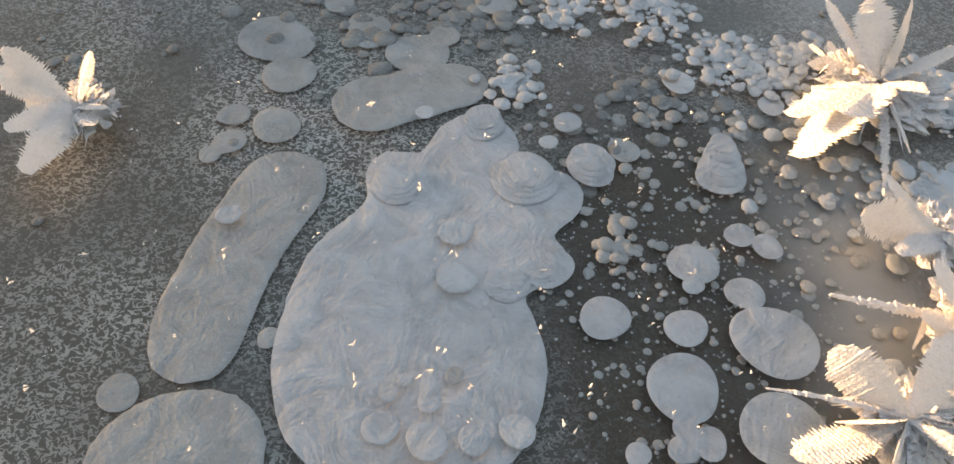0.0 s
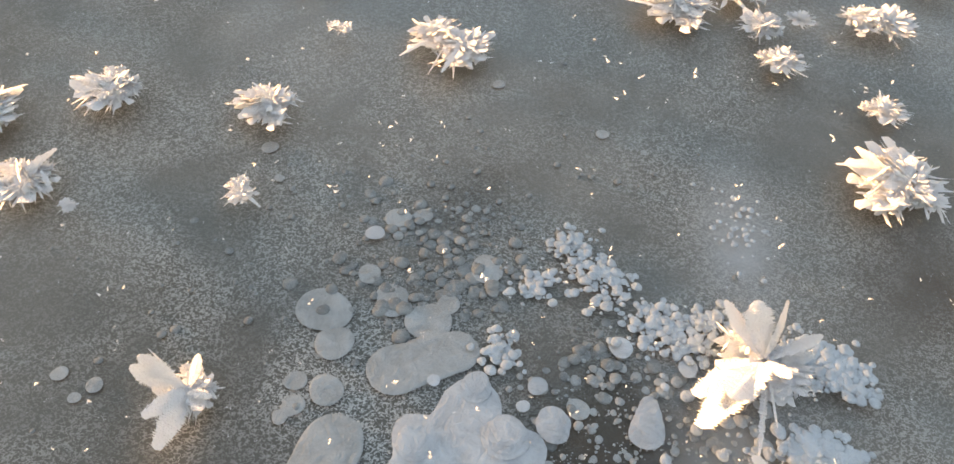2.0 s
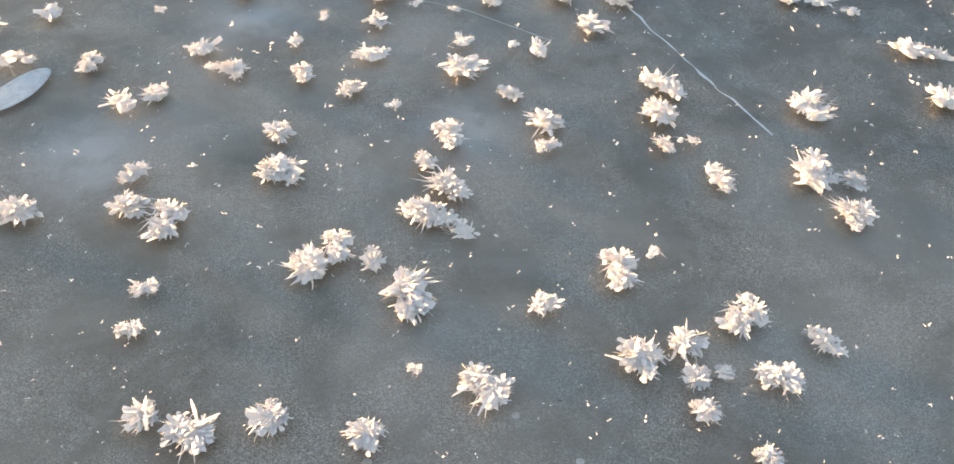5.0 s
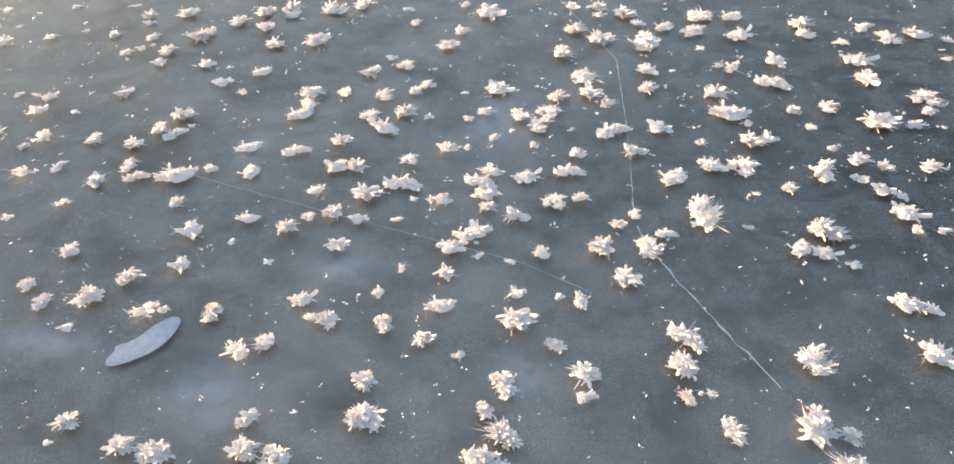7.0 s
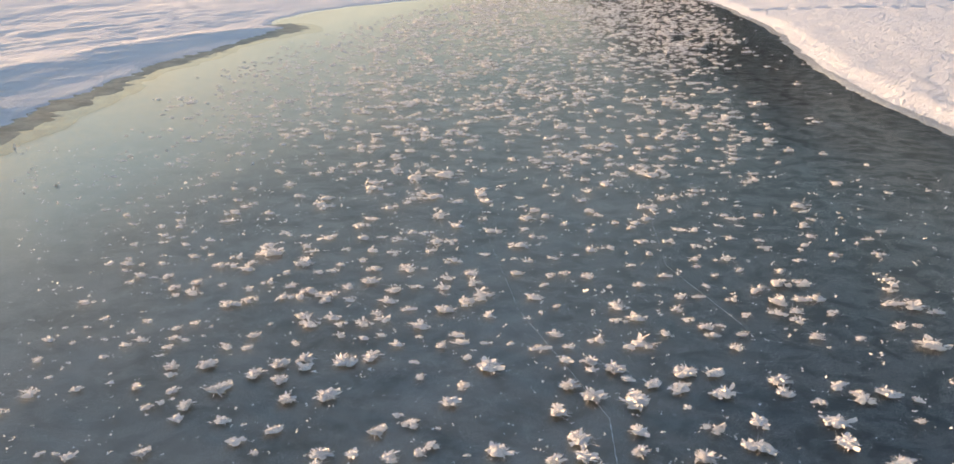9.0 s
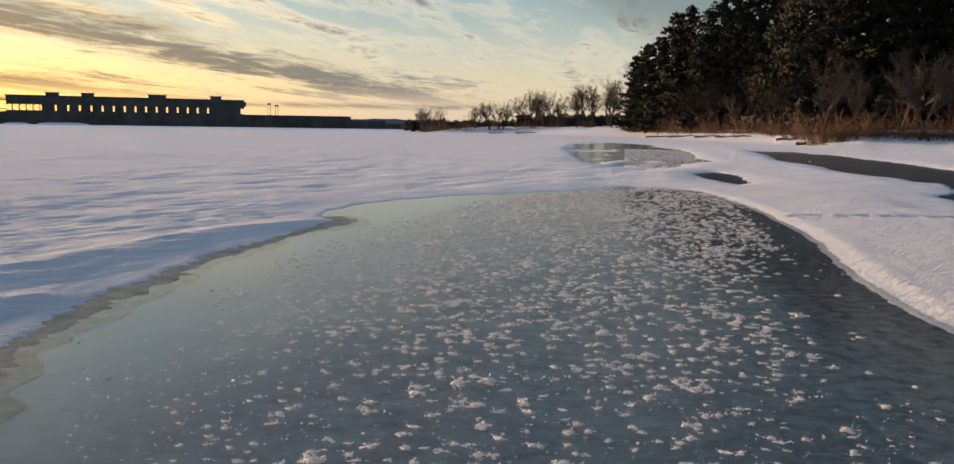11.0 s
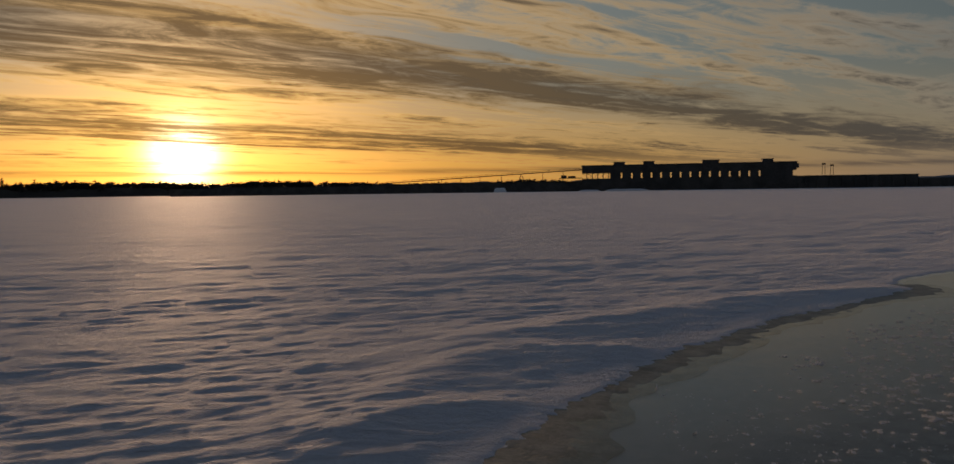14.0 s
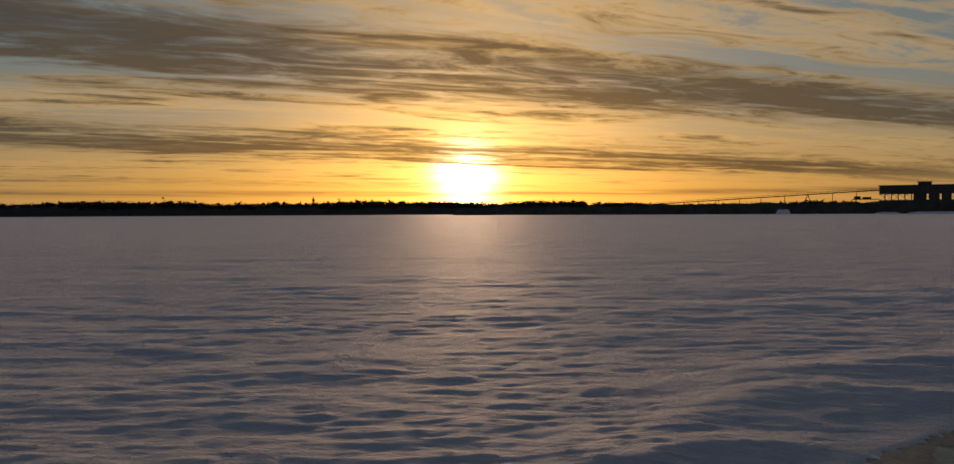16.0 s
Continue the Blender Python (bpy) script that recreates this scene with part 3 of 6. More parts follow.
DISCS = [(-0.050, 0.249, 0.0141, 2), (-0.042, 0.230, 0.0094, 2), (0.003, 0.245, 0.0114, 2), (-0.042, 0.204, 0.0084, 2), (-0.057, 0.208, 0.0054, 2), (-0.056, 0.195, 0.0058, 2),
         (-0.061, 0.189, 0.0037, 2), (-0.016, 0.255, 0.0082, 2), (0.065, 0.132, 0.0075, 0), (0.088, 0.130, 0.0065, 0), (0.113, 0.127, 0.0127, 0), (0.085, 0.111, 0.0102, 0),
         (0.110, 0.100, 0.0111, 0), (0.093, 0.153, 0.0078, 0), (0.107, 0.143, 0.0059, 0), (0.117, 0.161, 0.0047, 0), (0.109, 0.165, 0.0047, 0), (0.092, 0.145, 0.0033, 0),
         (0.084, 0.099, 0.0036, 0), (0.090, 0.095, 0.0046, 0), (0.083, 0.093, 0.0041, 0)]
MORE = [(0.071, 0.091, 0.0035, 0), (0.057, 0.211, 0.0050, 0), (0.076, 0.201, 0.0056, 2), (0.130, 0.225, 0.0050, 3), (0.098, 0.235, 0.0061, 3), (-0.065, 0.102, 0.0055, 2),
        (-0.029, 0.121, 0.0034, 2), (-0.030, 0.299, 0.0050, 0), (-0.005, 0.315, 0.0050, 2), (-0.019, 0.312, 0.0070, 2), (-0.030, 0.273, 0.0060, 2), (-0.017, 0.260, 0.0080, 2),
        (0.012, 0.256, 0.0060, 2), (0.031, 0.280, 0.0090, 2), (-0.099, 0.361, 0.0050, 2), (-0.089, 0.337, 0.0030, 2), (-0.149, 0.200, 0.0040, 2), (-0.167, 0.205, 0.0040, 2),
        (-0.156, 0.193, 0.0030, 2), (0.098, 0.388, 0.0040, 2), (0.122, 0.374, 0.0022, 2), (0.034, 0.429, 0.0040, 2)]
for x, y, r, tone in DISCS + MORE:
    bubble(x, y, r, -0.0125 if tone == 2 else -0.0105, tone)
# pancake stacks, each layer a bubble that was caught as the ice grew downwards
for x, y, r, layers, dx, dy in ((0.064, 0.190, 0.0088, 4, 0.0, 0.0014), (0.107, 0.190, 0.0088, 6, 0.0004, 0.0026), (0.001, 0.178, 0.0085, 4, 0.0, 0.0014), (0.042, 0.183, 0.0105, 4, 0.0004, 0.0014),
                               (0.028, 0.208, 0.0075, 3, 0.0, 0.0014), (0.049, 0.149, 0.0075, 3, -0.0016, 0.0005), (0.037, 0.142, 0.0066, 3, 0.0, 0.0010)):
    for k in range(layers):
        bubble(x + dx * k, y + dy * k, r * (1 - 0.09 * k) * rng.uniform(0.92, 1.06), -0.0105 + 0.00035 * k, 0, 0.8)
for x, y, r, tone in ((0.021, 0.159, 0.0051, 3), (0.022, 0.142, 0.0058, 0), (0.008, 0.210, 0.0033, 3), (0.040, 0.095, 0.0048, 3), (0.029, 0.092, 0.0043, 3), (0.017, 0.091, 0.0055, 0), (0.017, 0.102, 0.0032, 0),
                      (0.006, 0.104, 0.0028, 0), (0.010, 0.108, 0.0021, 0), (0.023, 0.110, 0.0026, 2), (0.005, 0.094, 0.0048, 0), (-0.048, 0.161, 0.0038, 0), (0.050, 0.199, 0.0032, 3)):
    bubble(x, y, r, -0.0085, tone, 1.4)


def froth(name, label, spots, mat):
    """Many small bubbles in one mesh; each spot is centre, reach, how many, least and largest radius, depth."""
    vs, fs = [], []
    for cx, cy, sx, sy, count, r0, r1, depth in spots:
        for _ in range(count):
            r = r0 + (r1 - r0) * rng.random() ** 2.2
            x, y = cx + sx * rng.gauss(0, 0.5), cy + 0.003 + sy * rng.gauss(0, 0.5)
            v, f = dome(wobbly_circle(r, 9, rng, 0.08), r * 0.35, 3)
            i, z = len(vs), depth + rng.uniform(-0.001, 0.0015)
            vs += [(a + x, b + y, c + z) for a, b, c in v]
            fs += [tuple(i + q for q in face) for face in f]
    tagged(part(name, mesh_of(name, vs, fs, mat, True), ICE, label), kind="stuff")


froth("bubble_froth", "white froth of small bubbles under the ice", [
    (0.040, 0.228, 0.009, 0.012, 70, 0.0012, 0.0032, -0.010), (0.078, 0.292, 0.014, 0.018, 130, 0.0008, 0.0030, -0.010), (0.057, 0.269, 0.012, 0.012, 70, 0.0008, 0.0030, -0.010),
    (0.094, 0.273, 0.018, 0.016, 130, 0.0008, 0.0034, -0.010), (0.117, 0.248, 0.020, 0.016, 160, 0.0008, 0.0034, -0.010), (0.138, 0.240, 0.018, 0.014, 110, 0.0008, 0.0034, -0.010),
    (0.170, 0.315, 0.016, 0.040, 60, 0.0007, 0.0022, -0.011), (0.155, 0.20, 0.03, 0.05, 90, 0.0008, 0.0040, -0.011)], BUBBLE_WHITE)
froth("bubble_cluster", "loose grey bubbles of mixed size under the ice", [
    (0.073, 0.160, 0.009, 0.012, 32, 0.0014, 0.0034, -0.0115), (0.105, 0.185, 0.040, 0.040, 130, 0.0004, 0.0022, -0.0135), (0.135, 0.165, 0.030, 0.060, 150, 0.0005, 0.0026, -0.0135),
    (0.085, 0.215, 0.045, 0.020, 60, 0.0008, 0.0036, -0.0135), (0.005, 0.312, 0.025, 0.018, 26, 0.0008, 0.0034, -0.0135),
    (0.070, 0.120, 0.030, 0.070, 160, 0.0004, 0.0015, -0.0135), (0.105, 0.12, 0.045, 0.06, 160, 0.0004, 0.0016, -0.0135), (0.085, 0.165, 0.05, 0.07, 300, 0.0003, 0.0007, -0.0132)], BUBBLE_DIM)
froth("bubble_haze", "faint grey bubbles deep in the ice", [
    (0.010, 0.290, 0.055, 0.045, 170, 0.0008, 0.0042, -0.0135), (0.000, 0.265, 0.05, 0.02, 60, 0.001, 0.0050, -0.0135), (0.03, 0.34, 0.14, 0.09, 120, 0.0006, 0.0022, -0.0135),
    (-0.10, 0.26, 0.10, 0.10, 60, 0.0006, 0.0030, -0.0138), (0.10, 0.225, 0.05, 0.03, 70, 0.001, 0.0045, -0.0138)], BUBBLE_FAINT)
froth("frost_cushion", "cauliflower-like white cushions of froth just under the surface", [
    (0.190, 0.228, 0.018, 0.014, 300, 0.0009, 0.0034, -0.006), (0.205, 0.222, 0.012, 0.014, 190, 0.0009, 0.0032, -0.006), (0.181, 0.182, 0.013, 0.010, 220, 0.0009, 0.0034, -0.006),
    (0.193, 0.176, 0.014, 0.012, 220, 0.0009, 0.0034, -0.006), (0.190, 0.143, 0.016, 0.012, 260, 0.0009, 0.0034, -0.006), (0.172, 0.112, 0.022, 0.014, 240, 0.0009, 0.0034, -0.006),
    (0.148, 0.252, 0.018, 0.008, 60, 0.0010, 0.0036, -0.009)], BUBBLE_WHITE)
# pale plates and healed cracks in the ice
for x, y, r, stretch, turn in ((-0.682, 0.822, 0.030, 1.9, 62), (0.296, 0.275, 0.006, 1.8, 20), (-0.70, 0.80, 0.016, 1.5, 20)):
    part("ice_plate", mesh_of("ice_plate", *dome(wobbly_circle(1.0, 28, rng, 0.2), 0.02, 3), BUBBLE_WHITE, True), ICE, "", pose(x, y, -0.003, 0, 0, turn) @ Matrix.Diagonal((r * stretch, r, r, 1)))


def crack(points, width):
    """A healed crack: a thin ragged sheet of white ice."""
    vs, fs = [], []
    dense = []
    for (ax, ay), (bx, by) in zip(points, points[1:]):
        steps = max(2, int(math.hypot(bx - ax, by - ay) / 0.02))
        dense += [(ax + (bx - ax) * i / steps, ay + (by - ay) * i / steps) for i in range(steps)]
    for i, (x, y) in enumerate(dense):
        jx, w = rng.gauss(0, width * 0.8), width * max(0.12, rng.gauss(0.6, 0.45))
        vs += [(x + jx - w, y, -0.004), (x + jx + w, y + w * 0.4, -0.004), (x + jx, y, -0.0052)]
        if i:
            a, b = 3 * i - 3, 3 * i
            fs += [(a, a + 1, b + 1, b), (a + 1, a + 2, b + 2, b + 1), (a + 2, a, b, b + 2)]
    part("ice_crack", mesh_of("ice_crack", vs, fs, CRACK), ICE)


crack([(0.10, 1.26), (0.16, 1.14), (0.26, 0.99), (0.345, 0.87)], 0.0022)
crack([(0.03, 1.95), (-0.10, 2.21), (-0.30, 2.6), (-0.52, 3.3), (-0.8, 4.4)], 0.0004)
crack([(0.03, 1.95), (0.07, 1.62), (0.10, 1.26)], 0.0009)
crack([(0.45, 2.6), (0.22, 3.1), (0.15, 3.9), (-0.2, 5.2), (-0.25, 7.0)], 0.0005)
crack([(-0.85, 1.30), (-0.45, 1.20), (-0.10, 1.12), (0.05, 1.05)], 0.0004)


# ---- frost flowers ----
def blade(vs, fs, root, way, length, width, stations, gen, jag=0.35, keel=0.22, blunt=False, lay=0.4):
    """One feathered ice blade: a ridged, serrated leaf, pointed or fan-shaped."""
    way = Vector(way).normalized()
    side = way.cross(Vector((0, 0, 1)))
    side = side.normalized() if side.length > 1e-3 else Vector((1, 0, 0))
    side = (side + Vector((gen.gauss(0, lay), gen.gauss(0, lay), gen.gauss(0, lay)))).normalized()
    up = side.cross(way).normalized()
    droop = gen.uniform(-0.25, 0.12)
    start = len(vs)
    for i in range(stations + 1):
        s = i / stations
        if blunt:
            w = width * (0.28 + 0.72 * min(1.0, s / 0.55)) * (1.0 if s < 0.75 else 1.0 - 0.75 * ((s - 0.75) / 0.25) ** 1.5)
        else:
            w = width * (math.sin(math.pi * min(1.0, 0.12 + 0.80 * s ** 0.8)) ** 0.8) * (0.15 if i == stations else 1.0)
        w *= 1 + gen.uniform(-jag, jag) - (0.22 if i % 2 and stations > 20 else 0.0)
        p = root + way * (length * s) + up * (droop * length * s * s)
        vs += [tuple(p - side * w), tuple(p + up * w * keel), tuple(p + side * w * (1 + gen.uniform(-jag, jag))), tuple(p - up * w * keel * 0.8)]
        if i:
            a, b = start + 4 * i - 4, start + 4 * i
            for k in range(4):
                q = (k + 1) % 4
                fs.append((a + k, a + q, b + q, b + k))


def flower_core(vs, fs, gen, rx, ry, high, around, rings):
    """The lumpy heap of crystals in the middle of a flower."""
    start = len(vs)
    shape = [1 + gen.uniform(-0.25, 0.25) for _ in range(around)]
    for r in range(rings):
        t = r / rings
        for k in range(around):
            a = 2 * math.pi * k / around
            w = math.cos(t * 1.5) * shape[k] * (1 + gen.uniform(-0.14, 0.14))
            vs.append((math.cos(a) * rx * w, math.sin(a) * ry * w, high * math.sin(t * 1.57) * (1 + gen.uniform(-0.2, 0.2))))
    vs.append((0, 0, high))
    for r in range(rings - 1):
        for k in range(around):
            q = (k + 1) % around
            fs.append((start + r * around + k, start + r * around + q, start + (r + 1) * around + q, start + (r + 1) * around + k))
    top = start + rings * around
    for k in range(around):
        fs.append((top - around + k, top - around + (k + 1) % around, top))


def petal(vs, fs, root, way, length, width, stations, gen, blunt, roll):
    """One thin frost plate with a ridge and a ragged rim: a fan when blunt, else a pointed leaf."""
    way = Vector(way).normalized()
    side = way.cross(Vector((0, 0, 1))).normalized()
    up = side.cross(way)
    side = (side * math.cos(roll) + up * math.sin(roll)).normalized()
    up = side.cross(way)
    bow, start = gen.uniform(-0.16, 0.10), len(vs)
    for i in range(stations + 1):
        s = i / stations
        if blunt:
            w = width * (0.25 + 0.75 * min(1.0, s / 0.6)) * (1.0 if s < 0.8 else 0.62)
        else:
            w = width * (math.sin(math.pi * (0.14 + 0.80 * s)) ** 0.8) if i < stations else width * 0.06
        p = root + way * (length * s) + up * (bow * length * s * s)
        rim = length * 0.14
        for w2, lift in ((-w * gen.uniform(0.45, 1.3), 0.0), (0.0, 0.16 * w), (w * gen.uniform(0.45, 1.3), 0.0)):
            q = p + side * w2 + up * lift + way * (gen.uniform(-rim, rim) if w2 and i else 0.0)
            vs.append((q.x, q.y, max(q.z, 0.004)))
        if i:
            a, b = start + 3 * i - 3, start + 3 * i
            fs += [(a, a + 1, b + 1, b), (a + 1, a + 2, b + 2, b + 1), (a + 2, a, b, b + 2)]


def flower_shape(seed, count, stations, needles=9, wide=1.0, heap=14):
    """A whole flower of unit width: a low heap with thin plates splayed over it and a few needles."""
    gen = random.Random(seed)
    vs, fs = [], []
    lobes = [(gen.gauss(0, 0.05), gen.gauss(0, 0.05), gen.uniform(0.26, 0.36))]
    for _ in range(gen.choice((1, 2, 3, 4))):
        a, r = gen.uniform(0, 6.283), gen.uniform(0.17, 0.34)
        lobes.append((math.cos(a) * r, math.sin(a) * r * 0.85, gen.uniform(0.12, 0.26)))
    weight = sum(p[2] for p in lobes)
    heart = gen.gauss(-1.57, 0.7)
    for cx, cy, size in lobes:
        start = len(vs)
        bulk = size * (0.66 if heap > 9 else 0.52)
        flower_core(vs, fs, gen, bulk, bulk * 0.93, bulk * 0.54, heap, 4 if heap > 9 else 3)
        vs[start:] = [(x + cx, y + cy, z) for x, y, z in vs[start:]]
        for i in range(int(count * size / weight)):
            a = gen.uniform(0, 6.283)
            out = gen.random() ** 0.65
            root = Vector((cx + math.cos(a) * size * 0.62 * out, cy + math.sin(a) * size * 0.58 * out, size * (0.04 + 0.35 * (1 - out * out))))
            b = a + gen.gauss(0, 0.75)
            rise = gen.uniform(-0.05, 0.42) + 1.0 * (1 - out) * gen.random()
            long = size * (0.24 + 0.66 * gen.random() ** 1.8) * (1.0 - 0.3 * (1 - out)) * (1.15 if math.cos(b - heart) > 0.2 else 0.82)
            broad = gen.random() < 0.45
            petal(vs, fs, root, (math.cos(b), math.sin(b), rise), long, long * (gen.uniform(0.20, 0.36) if broad else gen.uniform(0.06, 0.13)) * wide, stations, gen, broad, gen.gauss(0, 0.7))
    for _ in range(needles):
        a, long = heart + gen.gauss(0, 0.9), gen.uniform(0.30, 0.50)
        petal(vs, fs, Vector((gen.gauss(0, 0.08), gen.gauss(0, 0.07), gen.uniform(0.05, 0.11))), (math.cos(a), math.sin(a), gen.uniform(-0.05, 0.25)), long, long * gen.uniform(0.02, 0.045), max(1, stations - 1), gen, False, 0.6)
    return vs, fs


def flower_mesh(seed, count, stations, name="frost_flower", needles=9, wide=1.0):
    return mesh_of(name, *flower_shape(seed, count, stations, needles, wide), FROST)


PLOT_A = [
    (0.120, 0.088, 0.032), (0.129, 0.104, 0.032), (0.146, 0.127, 0.036), (0.151, 0.153, 0.039), (0.167, 0.180, 0.025),
    (-0.104, 0.190, 0.040), (0.186, 0.217, 0.052), (0.156, 0.219, 0.056), (-0.218, 0.313, 0.048), (-0.103, 0.316, 0.024), (-0.190, 0.299, 0.013),
    (0.259, 0.353, 0.067), (-0.266, 0.364, 0.062), (0.323, 0.365, 0.029), (-0.316, 0.375, 0.045), (-0.105, 0.384, 0.043),
    (-0.196, 0.389, 0.051), (0.272, 0.410, 0.035), (0.002, 0.451, 0.065), (0.217, 0.453, 0.039), (-0.070, 0.463, 0.019),
    (-0.368, 0.471, 0.033), (0.210, 0.490, 0.040), (0.292, 0.500, 0.055), (0.239, 0.500, 0.026), (0.151, 0.507, 0.058),
    (-0.372, 0.525, 0.035), (0.200, 0.534, 0.047), (0.347, 0.552, 0.043), (-0.095, 0.561, 0.074), (0.058, 0.563, 0.042),
]
PLOT_B = [
    (-0.203, 0.576, 0.070), (0.270, 0.578, 0.070), (-0.137, 0.596, 0.039), (-0.725, 0.606, 0.018), (-0.556, 0.615, 0.069),
    (-0.620, 0.616, 0.049), (-0.183, 0.618, 0.058), (0.133, 0.628, 0.068), (-0.386, 0.632, 0.074), (-0.441, 0.639, 0.053),
    (-0.716, 0.649, 0.045), (0.173, 0.653, 0.026), (-0.089, 0.677, 0.066), (-0.452, 0.699, 0.040), (-0.280, 0.727, 0.061),
    (-0.085, 0.731, 0.063), (0.417, 0.743, 0.052), (0.399, 0.757, 0.047), (-0.104, 0.766, 0.037), (0.253, 0.787, 0.049),
    (-0.305, 0.796, 0.048), (0.423, 0.807, 0.039), (0.377, 0.807, 0.077), (0.036, 0.817, 0.038), (-0.088, 0.827, 0.063),
    (-0.832, 0.829, 0.030), (-0.483, 0.844, 0.051), (0.185, 0.845, 0.035), (0.221, 0.854, 0.031), (0.037, 0.864, 0.058),
]
PLOT_C = [
    (-0.166, 0.870, 0.029), (-0.907, 0.882, 0.043), (-0.227, 0.898, 0.046), (0.190, 0.902, 0.069), (-0.600, 0.905, 0.054),
    (-0.823, 0.909, 0.054), (-0.957, 0.917, 0.037), (-0.399, 0.917, 0.044), (-0.013, 0.918, 0.040), (-0.306, 0.925, 0.049),
    (0.392, 0.950, 0.075), (-0.455, 0.955, 0.051), (-0.785, 0.962, 0.054), (-0.088, 0.963, 0.073), (0.191, 0.969, 0.072),
    (-0.224, 0.978, 0.056), (0.571, 0.989, 0.077), (-0.335, 0.993, 0.034), (-0.715, 1.009, 0.054), (-0.939, 1.015, 0.050),
    (0.015, 1.029, 0.042), (-0.024, 1.032, 0.023), (-0.939, 1.033, 0.025), (-0.096, 1.034, 0.042), (-0.556, 1.045, 0.023),
    (-0.310, 1.066, 0.029), (-0.227, 1.067, 0.050), (-0.645, 1.088, 0.021), (-1.117, 1.093, 0.030), (0.591, 1.098, 0.042),
]
PLOT_D = [
    (0.089, 1.099, 0.065), (-0.445, 1.106, 0.053), (-0.742, 1.106, 0.069), (0.550, 1.111, 0.069), (-0.118, 1.113, 0.024),
    (-0.180, 1.117, 0.027), (-0.239, 1.129, 0.063), (-0.561, 1.148, 0.057), (-0.067, 1.151, 0.047), (-0.645, 1.162, 0.047),
    (0.042, 1.177, 0.066), (0.124, 1.178, 0.068), (-0.808, 1.184, 0.044), (-0.525, 1.185, 0.041), (-0.426, 1.190, 0.047),
    (-0.192, 1.196, 0.065), (0.486, 1.200, 0.033), (-0.351, 1.204, 0.031), (0.124, 1.204, 0.057), (-0.482, 1.205, 0.056),
    (0.443, 1.219, 0.055), (0.396, 1.225, 0.059), (0.157, 1.237, 0.042), (-1.005, 1.244, 0.061), (-0.126, 1.247, 0.063),
    (0.066, 1.251, 0.038), (0.495, 1.253, 0.019), (-0.931, 1.260, 0.055), (-0.190, 1.271, 0.048), (-1.115, 1.271, 0.043),
]
PLOT_E = [
    (-0.438, 1.274, 0.074), (-0.338, 1.275, 0.022), (-0.853, 1.276, 0.087), (0.314, 1.280, 0.029), (0.462, 1.281, 0.061),
    (0.230, 1.282, 0.084), (0.099, 1.289, 0.036), (0.437, 1.295, 0.074), (-0.966, 1.298, 0.053), (-0.056, 1.306, 0.070),
    (-0.699, 1.309, 0.061), (-0.206, 1.310, 0.068), (-0.792, 1.315, 0.043), (0.619, 1.318, 0.038), (-0.374, 1.320, 0.082),
    (-0.009, 1.325, 0.041), (0.668, 1.326, 0.031), (0.232, 1.330, 0.081), (-1.240, 1.332, 0.034), (-0.216, 1.351, 0.072),
    (-0.531, 1.364, 0.065), (0.612, 1.365, 0.073), (-0.486, 1.371, 0.065), (-1.000, 1.379, 0.058), (-0.120, 1.381, 0.065),
    (-1.096, 1.385, 0.060), (0.328, 1.392, 0.028), (-0.743, 1.402, 0.061), (-0.633, 1.406, 0.062), (-0.377, 1.411, 0.057),
]
PLOT_F = [
    (-0.042, 1.416, 0.066), (0.168, 1.421, 0.076), (0.395, 1.423, 0.047), (0.614, 1.425, 0.035), (-0.928, 1.430, 0.058),
    (0.583, 1.441, 0.062), (-0.971, 1.448, 0.065), (-0.547, 1.459, 0.057), (-0.906, 1.473, 0.021), (-0.267, 1.476, 0.024),
    (0.243, 1.477, 0.074), (0.543, 1.478, 0.046), (0.317, 1.484, 0.093), (-0.029, 1.488, 0.045), (-1.207, 1.490, 0.029),
    (0.475, 1.494, 0.081), (-0.125, 1.507, 0.029), (-0.947, 1.509, 0.066), (-0.436, 1.509, 0.027), (0.092, 1.513, 0.064),
    (-0.221, 1.523, 0.035), (-0.470, 1.530, 0.069), (0.600, 1.531, 0.048), (0.696, 1.541, 0.057), (-1.389, 1.545, 0.031),
    (-1.305, 1.546, 0.043), (0.555, 1.547, 0.056), (-1.345, 1.552, 0.030), (-0.679, 1.554, 0.072), (0.227, 1.570, 0.036),
]
PLOT_G = [
    (-0.510, 1.573, 0.068), (-0.050, 1.585, 0.025), (0.037, 1.587, 0.080), (0.506, 1.587, 0.034), (-0.119, 1.588, 0.069),
    (-0.378, 1.590, 0.031), (0.337, 1.591, 0.070), (-1.131, 1.592, 0.061), (-0.287, 1.598, 0.031), (-0.441, 1.603, 0.068),
    (-0.670, 1.603, 0.065), (0.377, 1.612, 0.056), (0.142, 1.613, 0.072), (-0.172, 1.626, 0.070), (-0.258, 1.635, 0.048),
    (-0.105, 1.647, 0.085), (-0.687, 1.663, 0.070), (0.335, 1.663, 0.034), (-0.604, 1.666, 0.051), (0.472, 1.668, 0.041),
    (-0.501, 1.675, 0.062), (-0.916, 1.676, 0.064), (-0.440, 1.699, 0.050), (0.291, 1.705, 0.096), (0.620, 1.711, 0.097),
    (0.754, 1.712, 0.025), (-0.316, 1.714, 0.024), (0.692, 1.716, 0.052), (-0.103, 1.724, 0.067), (-0.239, 1.734, 0.080),
]
